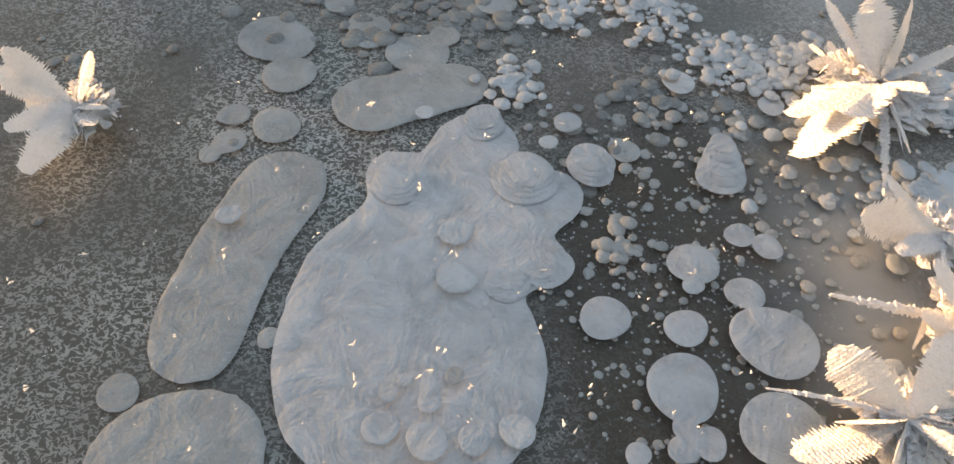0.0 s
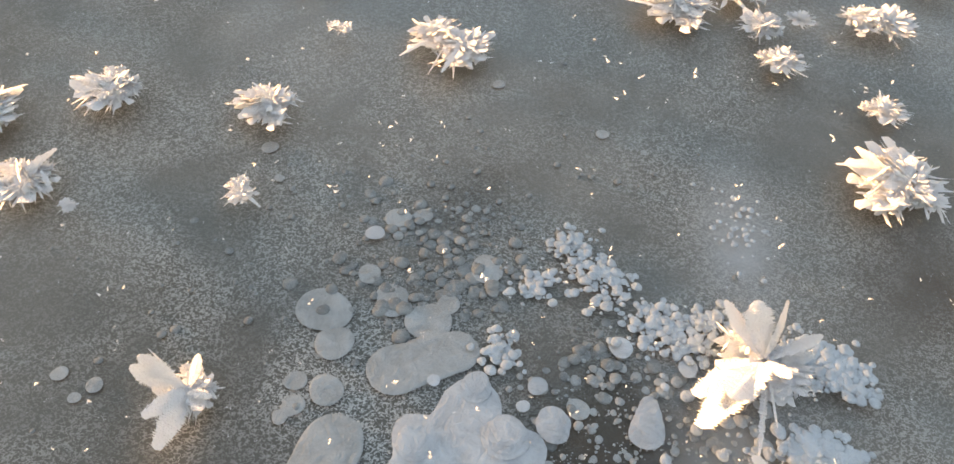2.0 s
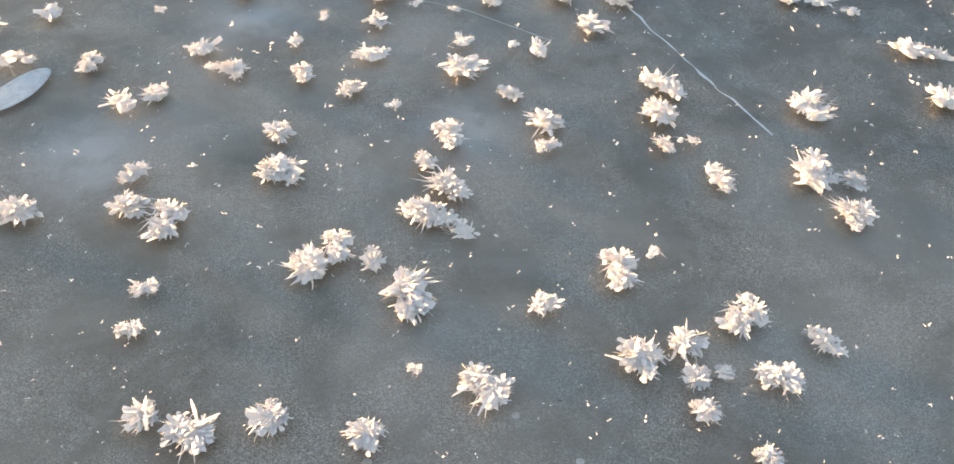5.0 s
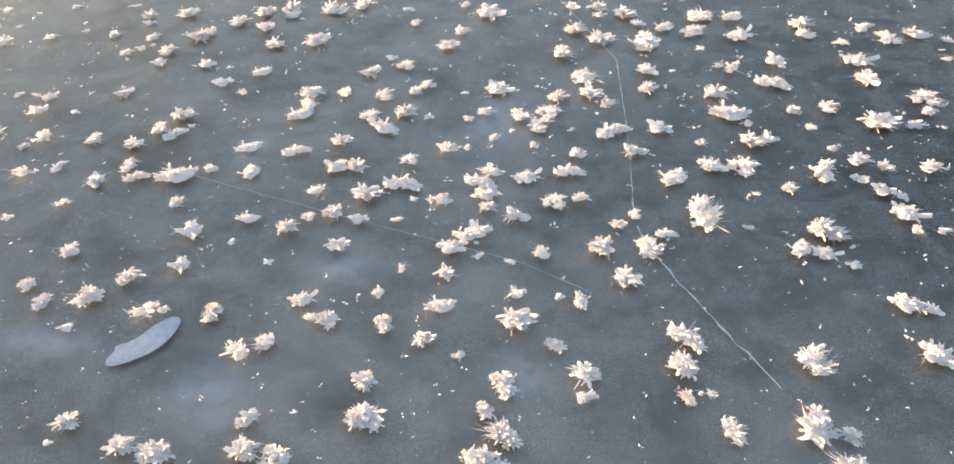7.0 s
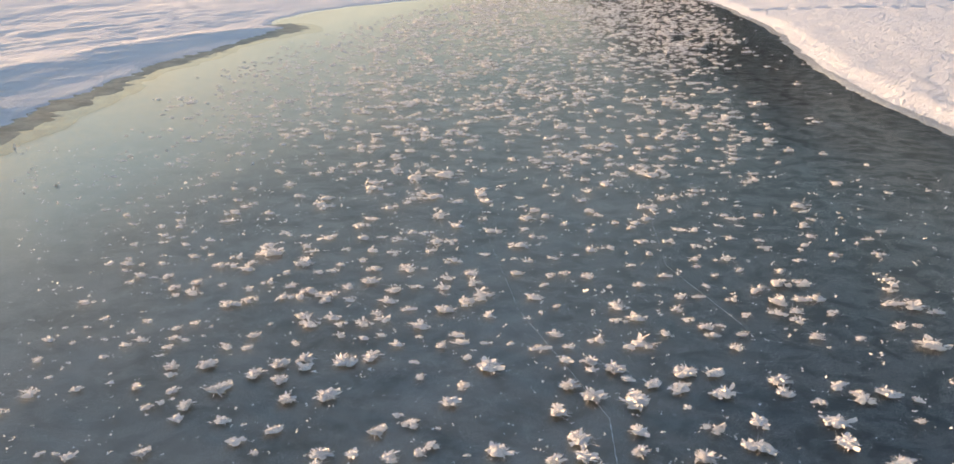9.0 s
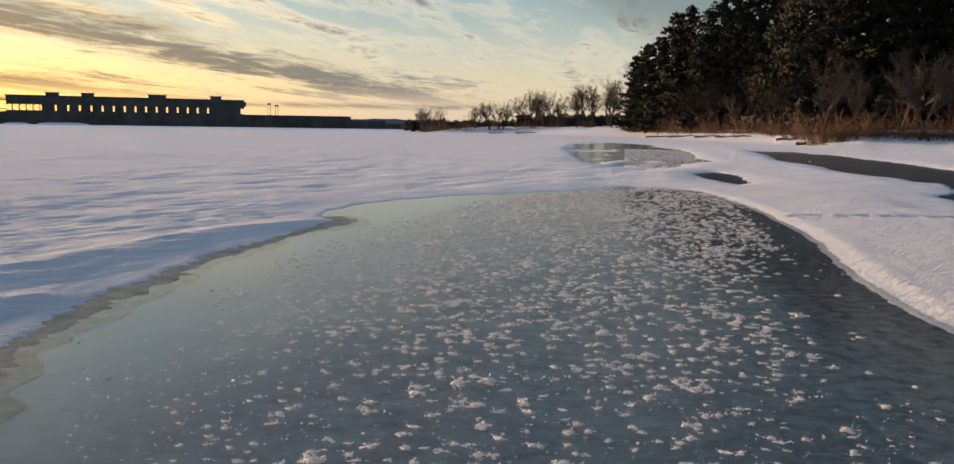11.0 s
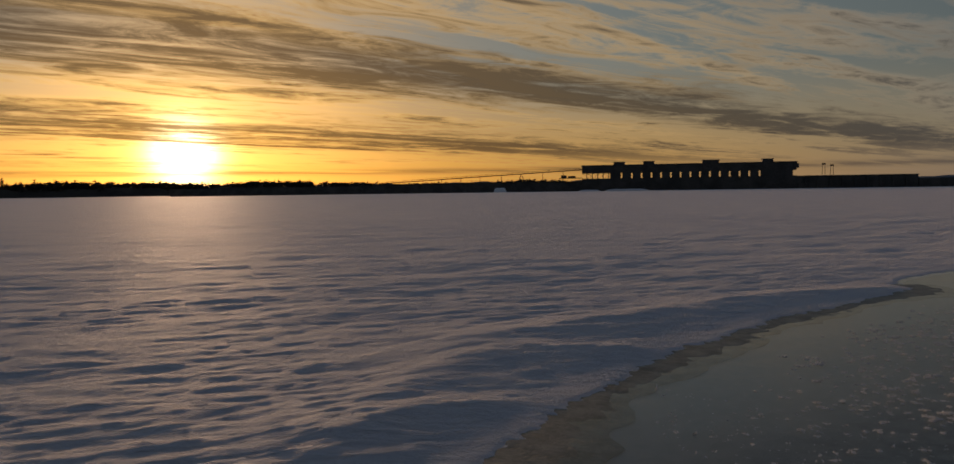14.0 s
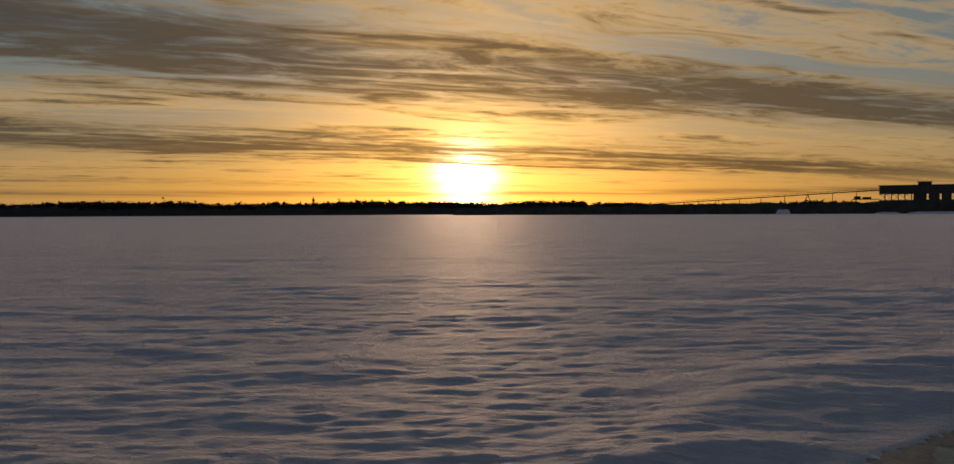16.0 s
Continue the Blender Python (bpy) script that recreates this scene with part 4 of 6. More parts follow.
PLOT_H = [
    (0.435, 1.737, 0.048), (-0.412, 1.740, 0.057), (-0.845, 1.741, 0.058), (-1.130, 1.751, 0.054), (-0.022, 1.751, 0.074),
    (-0.934, 1.755, 0.020), (-0.997, 1.759, 0.056), (0.525, 1.767, 0.061), (-0.566, 1.781, 0.072), (0.745, 1.783, 0.047),
    (0.105, 1.793, 0.063), (-1.245, 1.794, 0.042), (0.268, 1.799, 0.079), (-0.041, 1.815, 0.091), (-0.419, 1.819, 0.028),
    (-1.132, 1.820, 0.059), (-1.215, 1.823, 0.035), (-0.487, 1.829, 0.069), (0.751, 1.840, 0.100), (-1.193, 1.848, 0.021),
    (-1.499, 1.850, 0.046), (-0.535, 1.863, 0.038), (0.406, 1.865, 0.088), (0.103, 1.887, 0.072), (-1.220, 1.889, 0.051),
    (-1.328, 1.893, 0.052), (-0.868, 1.894, 0.068), (0.170, 1.897, 0.016), (-1.421, 1.904, 0.027), (-1.620, 1.904, 0.028),
]
PLOT_I = [
    (0.629, 1.912, 0.085), (-1.079, 1.921, 0.100), (-0.761, 1.927, 0.085), (-0.410, 1.951, 0.069), (-0.107, 1.952, 0.084),
    (-1.263, 1.974, 0.045), (0.424, 1.979, 0.079), (-1.618, 1.995, 0.024), (-0.918, 2.001, 0.057), (0.631, 2.009, 0.088),
    (-1.287, 2.020, 0.061), (-1.015, 2.020, 0.069), (0.100, 2.031, 0.116), (0.239, 2.032, 0.033), (-0.019, 2.043, 0.087),
    (-1.186, 2.046, 0.072), (-1.535, 2.050, 0.036), (-0.523, 2.080, 0.042), (-0.968, 2.084, 0.070), (-1.358, 2.087, 0.032),
    (-0.888, 2.087, 0.069), (-0.096, 2.096, 0.078), (0.605, 2.120, 0.042), (0.352, 2.121, 0.086), (0.218, 2.121, 0.086),
    (-0.777, 2.136, 0.091), (-0.902, 2.136, 0.074), (0.146, 2.142, 0.069), (0.730, 2.148, 0.079), (0.518, 2.155, 0.064),
]
PLOT_J = [
    (0.073, 2.159, 0.052), (-0.332, 2.163, 0.102), (-0.566, 2.165, 0.036), (0.868, 2.168, 0.044), (-0.699, 2.177, 0.073),
    (0.799, 2.195, 0.074), (-0.029, 2.197, 0.042), (0.037, 2.214, 0.082), (0.673, 2.215, 0.062), (-0.412, 2.216, 0.043),
    (0.502, 2.218, 0.087), (0.245, 2.222, 0.107), (0.327, 2.234, 0.072), (-0.109, 2.244, 0.054), (-0.033, 2.255, 0.072),
]
FIELD_A = [
    (-1.69, 2.12, 0.031), (-1.51, 2.13, 0.047), (-1.36, 2.14, 0.050), (-1.77, 2.16, 0.018), (-1.60, 2.16, 0.039), (-1.18, 2.16, 0.056),
    (-1.48, 2.17, 0.051), (-1.11, 2.18, 0.056), (-1.33, 2.19, 0.046), (-1.38, 2.20, 0.059), (-1.78, 2.22, 0.027), (-1.54, 2.22, 0.035),
    (-1.71, 2.23, 0.031), (-1.29, 2.23, 0.025), (-0.97, 2.23, 0.052), (-1.63, 2.25, 0.027), (-1.12, 2.26, 0.062), (-1.40, 2.27, 0.056),
    (-0.65, 2.27, 0.054), (-0.76, 2.29, 0.048), (-0.50, 2.29, 0.066), (-1.69, 2.30, 0.046), (-1.53, 2.30, 0.049), (-1.30, 2.30, 0.026),
    (-0.84, 2.30, 0.060), (-1.36, 2.32, 0.056), (-0.71, 2.32, 0.048), (-0.44, 2.32, 0.070), (-0.37, 2.32, 0.039), (-0.20, 2.32, 0.077),
]
FIELD_B = [
    (-0.59, 2.33, 0.035), (-0.29, 2.33, 0.035), (-0.10, 2.34, 0.058), (-1.11, 2.35, 0.030), (-0.98, 2.37, 0.104), (-0.88, 2.39, 0.062),
    (0.11, 2.39, 0.118), (-0.80, 2.40, 0.074), (-0.02, 2.40, 0.071), (0.42, 2.41, 0.072), (-1.01, 2.42, 0.085), (-0.16, 2.42, 0.068),
    (-0.92, 2.43, 0.072), (-1.78, 2.44, 0.029), (0.70, 2.46, 0.029), (-1.86, 2.47, 0.024), (0.20, 2.47, 0.069), (-1.29, 2.48, 0.054),
    (-0.77, 2.48, 0.063), (0.45, 2.51, 0.054), (-1.55, 2.52, 0.047), (1.01, 2.52, 0.130), (-1.94, 2.53, 0.035), (-1.27, 2.53, 0.077),
    (-0.39, 2.53, 0.062), (-0.26, 2.53, 0.029), (-0.68, 2.54, 0.072), (-0.54, 2.54, 0.105), (0.67, 2.54, 0.072), (0.81, 2.54, 0.051),
]
FIELD_C = [
    (0.04, 2.55, 0.062), (0.07, 2.55, 0.029), (0.34, 2.55, 0.083), (-0.90, 2.57, 0.066), (0.38, 2.57, 0.042), (-1.59, 2.58, 0.067),
    (-1.10, 2.58, 0.076), (-0.22, 2.58, 0.034), (0.10, 2.58, 0.083), (-0.77, 2.59, 0.078), (-1.03, 2.60, 0.067), (0.27, 2.60, 0.051),
    (-1.78, 2.61, 0.050), (-1.30, 2.61, 0.065), (-1.01, 2.61, 0.089), (-0.48, 2.62, 0.094), (-1.08, 2.63, 0.082), (-1.43, 2.64, 0.043),
    (-0.17, 2.64, 0.047), (-1.52, 2.65, 0.068), (0.47, 2.66, 0.056), (0.96, 2.66, 0.076), (1.02, 2.66, 0.059), (-1.72, 2.67, 0.035),
    (-1.16, 2.67, 0.070), (0.04, 2.67, 0.107), (-1.67, 2.68, 0.069), (0.24, 2.68, 0.073), (-1.26, 2.69, 0.061), (-0.95, 2.69, 0.068),
]
FIELD_D = [
    (-0.45, 2.69, 0.096), (-0.25, 2.69, 0.082), (-0.77, 2.70, 0.081), (0.58, 2.70, 0.088), (-1.86, 2.71, 0.051), (0.76, 2.72, 0.067),
    (-0.70, 2.73, 0.063), (0.64, 2.73, 0.067), (-0.60, 2.74, 0.081), (-0.87, 2.75, 0.092), (-1.98, 2.77, 0.058), (-1.83, 2.78, 0.042),
    (1.11, 2.78, 0.070), (-1.90, 2.79, 0.053), (-1.23, 2.79, 0.053), (0.44, 2.79, 0.058), (0.26, 2.79, 0.067), (-1.75, 2.80, 0.057),
    (-1.40, 2.80, 0.079), (-0.50, 2.80, 0.068), (0.32, 2.80, 0.054), (-1.10, 2.81, 0.067), (0.58, 2.81, 0.091), (-1.46, 2.82, 0.065),
    (-1.51, 2.82, 0.085), (-0.24, 2.82, 0.054), (0.67, 2.82, 0.069), (1.03, 2.82, 0.118), (0.73, 2.83, 0.092), (-0.00, 2.84, 0.036),
]
FIELD_E = [
    (0.98, 2.84, 0.094), (-0.90, 2.87, 0.071), (0.52, 2.88, 0.069), (-1.66, 2.89, 0.062), (-1.22, 2.89, 0.123), (-0.76, 2.89, 0.118),
    (-0.51, 2.89, 0.093), (-1.04, 2.90, 0.053), (0.36, 2.90, 0.051), (-0.71, 2.91, 0.038), (-0.34, 2.91, 0.070), (-0.22, 2.91, 0.060),
    (-1.61, 2.92, 0.042), (-1.49, 2.92, 0.067), (-0.07, 2.92, 0.083), (-0.16, 2.94, 0.070), (-0.97, 2.95, 0.063), (1.01, 2.95, 0.073),
    (0.63, 2.96, 0.095), (0.69, 2.96, 0.081), (-1.38, 2.97, 0.154), (0.21, 2.98, 0.071), (-1.99, 2.99, 0.050), (-1.68, 3.00, 0.043),
    (-0.62, 3.01, 0.073), (1.04, 3.01, 0.085), (-1.78, 3.02, 0.060), (0.41, 3.02, 0.048), (-1.89, 3.04, 0.055), (-0.30, 3.05, 0.072),
]
FIELD_F = [
    (-1.42, 3.06, 0.068), (-0.87, 3.06, 0.085), (0.08, 3.06, 0.053), (-1.08, 3.07, 0.056), (-0.97, 3.07, 0.076), (-0.38, 3.07, 0.034),
    (1.02, 3.07, 0.076), (-1.25, 3.08, 0.078), (-1.70, 3.09, 0.055), (-0.50, 3.09, 0.054), (0.33, 3.09, 0.044), (0.50, 3.09, 0.074),
    (-1.89, 3.10, 0.051), (-0.73, 3.10, 0.075), (-0.23, 3.10, 0.059), (0.65, 3.10, 0.084), (-1.83, 3.11, 0.039), (-0.14, 3.14, 0.039),
    (0.34, 3.17, 0.065), (-1.82, 3.18, 0.045), (-1.19, 3.19, 0.122), (0.45, 3.19, 0.075), (-1.30, 3.20, 0.059), (0.15, 3.20, 0.065),
    (-1.06, 3.21, 0.079), (-0.74, 3.21, 0.103), (-2.00, 3.22, 0.070), (-1.40, 3.22, 0.076), (-0.90, 3.22, 0.068), (-0.67, 3.22, 0.077),
]
FIELD_G = [
    (-0.37, 3.22, 0.101), (0.74, 3.22, 0.056), (-2.14, 3.23, 0.059), (-0.97, 3.23, 0.052), (-0.01, 3.25, 0.061), (0.89, 3.30, 0.063),
    (-0.80, 3.32, 0.080), (0.36, 3.32, 0.078), (1.06, 3.33, 0.070), (-1.73, 3.34, 0.087), (-0.33, 3.34, 0.058), (0.63, 3.34, 0.079),
    (0.77, 3.34, 0.048), (-2.25, 3.35, 0.062), (0.14, 3.35, 0.078), (0.24, 3.36, 0.068), (-1.11, 3.37, 0.093), (-0.52, 3.38, 0.117),
    (-1.56, 3.39, 0.052), (0.41, 3.40, 0.042), (0.80, 3.40, 0.065), (-2.33, 3.41, 0.044), (-2.40, 3.41, 0.044), (-0.38, 3.42, 0.064),
    (-0.69, 3.42, 0.092), (0.61, 3.43, 0.054), (0.50, 3.44, 0.064), (-1.77, 3.46, 0.107), (-0.09, 3.46, 0.075), (-1.09, 3.46, 0.084),
]
FIELD_H = [
    (-1.60, 3.48, 0.071), (-2.22, 3.50, 0.057), (0.08, 3.51, 0.071), (0.29, 3.51, 0.082), (1.07, 3.51, 0.068), (0.36, 3.52, 0.082),
    (0.84, 3.52, 0.067), (-2.35, 3.53, 0.045), (-0.21, 3.53, 0.066), (-0.80, 3.54, 0.140), (-1.75, 3.56, 0.073), (-0.00, 3.57, 0.061),
    (-0.38, 3.58, 0.094), (-1.99, 3.60, 0.063), (0.46, 3.60, 0.056), (-1.73, 3.61, 0.061), (-1.37, 3.61, 0.107), (0.55, 3.61, 0.045),
    (-2.33, 3.62, 0.046), (-0.30, 3.62, 0.073), (1.14, 3.62, 0.041), (-2.25, 3.65, 0.059), (-1.84, 3.65, 0.069), (-1.41, 3.65, 0.078),
    (-1.06, 3.65, 0.117), (-1.98, 3.68, 0.051), (-0.38, 3.69, 0.103), (-0.10, 3.72, 0.086), (0.88, 3.74, 0.059), (-1.41, 3.75, 0.092),
]
FIELD_I = [
    (0.49, 3.75, 0.070), (-1.54, 3.76, 0.093), (0.26, 3.77, 0.070), (-0.73, 3.79, 0.118), (-0.62, 3.80, 0.106), (-2.57, 3.81, 0.049),
    (-0.98, 3.81, 0.090), (0.16, 3.81, 0.117), (-0.89, 3.82, 0.150), (-1.94, 3.83, 0.065), (-1.83, 3.84, 0.071), (0.87, 3.85, 0.060),
    (-0.46, 3.88, 0.066), (-0.14, 3.90, 0.089), (0.58, 3.91, 0.048), (0.44, 3.92, 0.066), (-1.69, 3.94, 0.098), (-1.23, 3.94, 0.189),
    (-0.29, 3.95, 0.073), (-0.67, 3.95, 0.104), (0.87, 3.95, 0.123), (-2.71, 3.96, 0.043), (0.22, 3.96, 0.091), (0.28, 4.00, 0.073),
    (0.52, 4.00, 0.061), (-0.13, 4.04, 0.093), (-1.24, 4.05, 0.129), (0.37, 4.05, 0.068), (-2.15, 4.06, 0.097), (-1.44, 4.09, 0.086),
]
FIELD_J = [
    (-0.35, 4.11, 0.069), (-1.06, 4.14, 0.195), (0.40, 4.14, 0.095), (0.49, 4.14, 0.044), (-0.05, 4.20, 0.141), (1.33, 4.23, 0.067),
    (-0.89, 4.25, 0.198), (1.54, 4.29, 0.048), (1.12, 4.35, 0.122), (0.26, 4.36, 0.079), (0.18, 4.39, 0.133),
]
FIELD = FIELD_A + FIELD_B + FIELD_C + FIELD_D + FIELD_E + FIELD_F + FIELD_G + FIELD_H + FIELD_I + FIELD_J
PLOTS = PLOT_A + PLOT_B + PLOT_C + PLOT_D + PLOT_E + PLOT_F + PLOT_G + PLOT_H + PLOT_I + PLOT_J

HERO_BLADES = []
for k, half in enumerate((0.27, 0.22, 0.32, 0.20, 0.28, 0.30, 0.19, 0.10, 0.11, 0.07, 0.030, 0.040, 0.026)):
    vs, fs = [], []
    gen = random.Random(100 + k)
    blade(vs, fs, Vector((0, 0, 0)), (1, 0, 0), 1.0, half, 56, gen, 0.26 if half < 0.12 else 0.12, 0.10 if half > 0.06 else 0.6, k % 3 != 1 and half > 0.12, 0.05)
    HERO_BLADES.append(mesh_of("blade", vs, fs, FROST))
FANS, SLIM, NEEDLES = HERO_BLADES[:7], HERO_BLADES[7:10], HERO_BLADES[10:]
CRUSTS = [flower_mesh(s, 460, 4, "crust", 5, 0.9) for s in (1, 2, 4)]
near_gen = random.Random(77)
LABELS = ["white feathery frost flower growing on grey lake ice", "small white frost tuft on clear lake ice", "broad clump of white frost blades on the ice"]
# flowers beside the first eye: middle, width, then each blade's tip and whether it is a needle
POSED_NORTH = [
    (0.163, 0.225, 0.046, ((-0.021, 0.021, 0.020, 0), (-0.006, 0.020, 0.024, 0), (0.013, 0.021, 0.022, 0), (-0.037, -0.021, 0.010, 0), (-0.036, -0.033, 0.007, 0), (-0.022, -0.026, 0.012, 0),
                           (-0.009, -0.048, 0.004, 1), (-0.002, -0.036, 0.010, 1), (0.026, 0.008, 0.014, 0), (0.004, -0.014, 0.018, 0))),
    (-0.099, 0.194, 0.030, ((-0.020, 0.017, 0.010, 1), (-0.024, 0.002, 0.014, 0), (-0.020, 0.008, 0.018, 0), (-0.013, -0.017, 0.010, 0), (-0.005, -0.029, 0.005, 0), (0.013, -0.006, 0.010, 0), (0.006, 0.011, 0.016, 0), (0.010, -0.011, 0.006, 0))),
]
POSED_EAST = [
    (0.165, 0.160, 0.026, ((-0.028, 0.000, 0.012, 0), (-0.022, 0.010, 0.016, 0), (-0.011, -0.026, 0.008, 1), (-0.018, -0.010, 0.008, 0))),
    (0.163, 0.130, 0.030, ((-0.040, 0.000, 0.012, 1), (-0.013, 0.007, 0.020, 0), (-0.019, -0.005, 0.010, 0), (0.010, -0.012, 0.012, 0))),
    (0.187, 0.158, 0.026, ((-0.010, 0.012, 0.014, 0), (-0.006, 0.016, 0.012, 1), (0.012, 0.010, 0.016, 0), (0.016, -0.006, 0.010, 0))),
]
POSED_SOUTH = [
    (0.137, 0.100, 0.036, ((-0.036, 0.005, 0.012, 1), (-0.021, 0.009, 0.016, 0), (-0.034, -0.016, 0.009, 0), (-0.021, -0.006, 0.010, 0), (-0.014, -0.024, 0.008, 0), (0.012, 0.014, 0.020, 0), (0.010, -0.016, 0.016, 0))),
    (0.176, 0.112, 0.034, ((-0.016, 0.010, 0.016, 0), (0.008, 0.018, 0.014, 0), (-0.014, -0.014, 0.010, 0))),
]
POSED = POSED_NORTH + POSED_EAST + POSED_SOUTH


def hero_blade(base, root, tip, mesh):
    way = tip - root
    m = Matrix.Translation(root) @ Euler((near_gen.gauss(0, 0.55), -math.asin(way.z / way.length), math.atan2(way.y, way.x))).to_matrix().to_4x4() @ Matrix.Scale(way.length, 4)
    part("blade", mesh, base, "", m)


def hero_flower(x, y, size, tips=()):
    """A frost flower seen close: a crust of crystals and single feathered blades."""
    base = new("frost_flower")
    base.matrix_basis = pose(x, y, 0.0005)
    tagged(base, LABELS[2] if size > 0.045 else LABELS[0], "frost flower", "frost flowers on the ice")
    grain = size * (1.3 if tips else 1.12)
    part("crust", near_gen.choice(CRUSTS), base, "grainy white frost crust", pose(0, 0, 0, 0, 0, near_gen.gauss(0, 40)) @ Matrix.Diagonal((grain, grain, grain * 0.62, 1)))
    for dx, dy, dz, thin in tips:
        tip = Vector((dx, dy, dz))
        hero_blade(base, Vector((dx * 0.06, dy * 0.06, size * 0.10)), tip, near_gen.choice(NEEDLES if thin else FANS))
    turn = near_gen.uniform(0, 6.283)
    for _ in range(3 if tips else (7 if size > 0.03 else 4)):
        a, long = turn + near_gen.gauss(0, 1.2), size * near_gen.uniform(0.30, 0.50)
        rise = near_gen.uniform(-0.25, 0.25)
        root = Vector((near_gen.gauss(0, 0.10), near_gen.gauss(0, 0.09), near_gen.uniform(0.05, 0.14))) * size
        tip = root + Vector((math.cos(a), math.sin(a), rise)) * long
        tip.z = max(tip.z, 0.001)
        hero_blade(base, root, tip, near_gen.choice(SLIM if near_gen.random() < 0.7 else NEEDLES))


FLOWERS = [flower_mesh(200 + k, 250 + 20 * (k % 4), 3, needles=9) for k in range(12)]
FLOWERS_BEYOND = [flower_mesh(240 + k, 150 + 10 * (k % 4), 2, needles=8) for k in range(12)]
TUFTS = [flower_mesh(300 + k, 60, 3, needles=10) for k in range(8)]
for x, y, size, tips in POSED:
    hero_flower(x, y, size, tips)
for x, y, size in PLOTS:
    if any(math.hypot(x - p[0], y - p[1]) < 0.026 for p in POSED):
        continue
    if y < 0.53:
        hero_flower(x, y, size)
        continue
    small = size < 0.034
    ob = new("frost_flower", near_gen.choice(TUFTS if small else FLOWERS if y < 0.95 else FLOWERS_BEYOND))
    ob.matrix_basis = pose(x, y, 0.0005, 0, 0, near_gen.gauss(0, 45)) @ Matrix.Diagonal((size * 1.16, size * 1.08, size * near_gen.uniform(0.85, 1.15), 1))
    tagged(ob, LABELS[1] if small else LABELS[2] if size > 0.06 else LABELS[0], "frost flower", "frost flowers on the ice")


def inside(x, y, outline):
    hit = False
    for (ax, ay), (bx, by) in zip(outline, outline[1:] + outline[:1]):
        if (ay > y) != (by > y) and x < (y - ay) * (bx - ax) / (by - ay) + ax:
            hit = not hit
    return hit


PLANTED = [(-0.80, 0.55), (0.58, 0.76), (0.72, 1.3), (0.98, 2.3), (1.75, 4.55), (-0.7, 4.25), (-2.95, 4.0), (-1.9, 2.05), (-1.08, 1.02)]


def flower_density(x, y):
    """Frost flowers to the square metre."""
    bare = np.interp(y, [0, 3.2, 4.2, 5.65, 7.7, 10.2, 12.5, 15, 18, 21], [-1.7, -2.5, -3.05, -3.65, -4.05, -4.1, -3.95, -3.7, -2.5, -1.0])
    thin = min(1.0, max(0.0, (x - bare) / 0.9))
    edge = np.interp(y, [0, 3, 6, 9, 12, 21], [1.25, 1.05, 1.0, 1.12, 1.40, 1.5])
    right = min(1.0, max(0.0, (edge - x) / 0.35))
    n = np.interp(y, [0, 4, 8, 14, 21], [74, 78, 76, 74, 70]) * thin * right
    dense = min(1.0, max(0.0, y - 9.3) / 1.0) * min(1.0, max(0.0, x + 0.1) / 0.5) * min(1.0, max(0.0, 1.42 + 0.03 * (12 - y) - x) / 0.2)
    n += (92 - n) * dense
    return n + (5 if x < 1.75 and thin > 0.5 else 0)


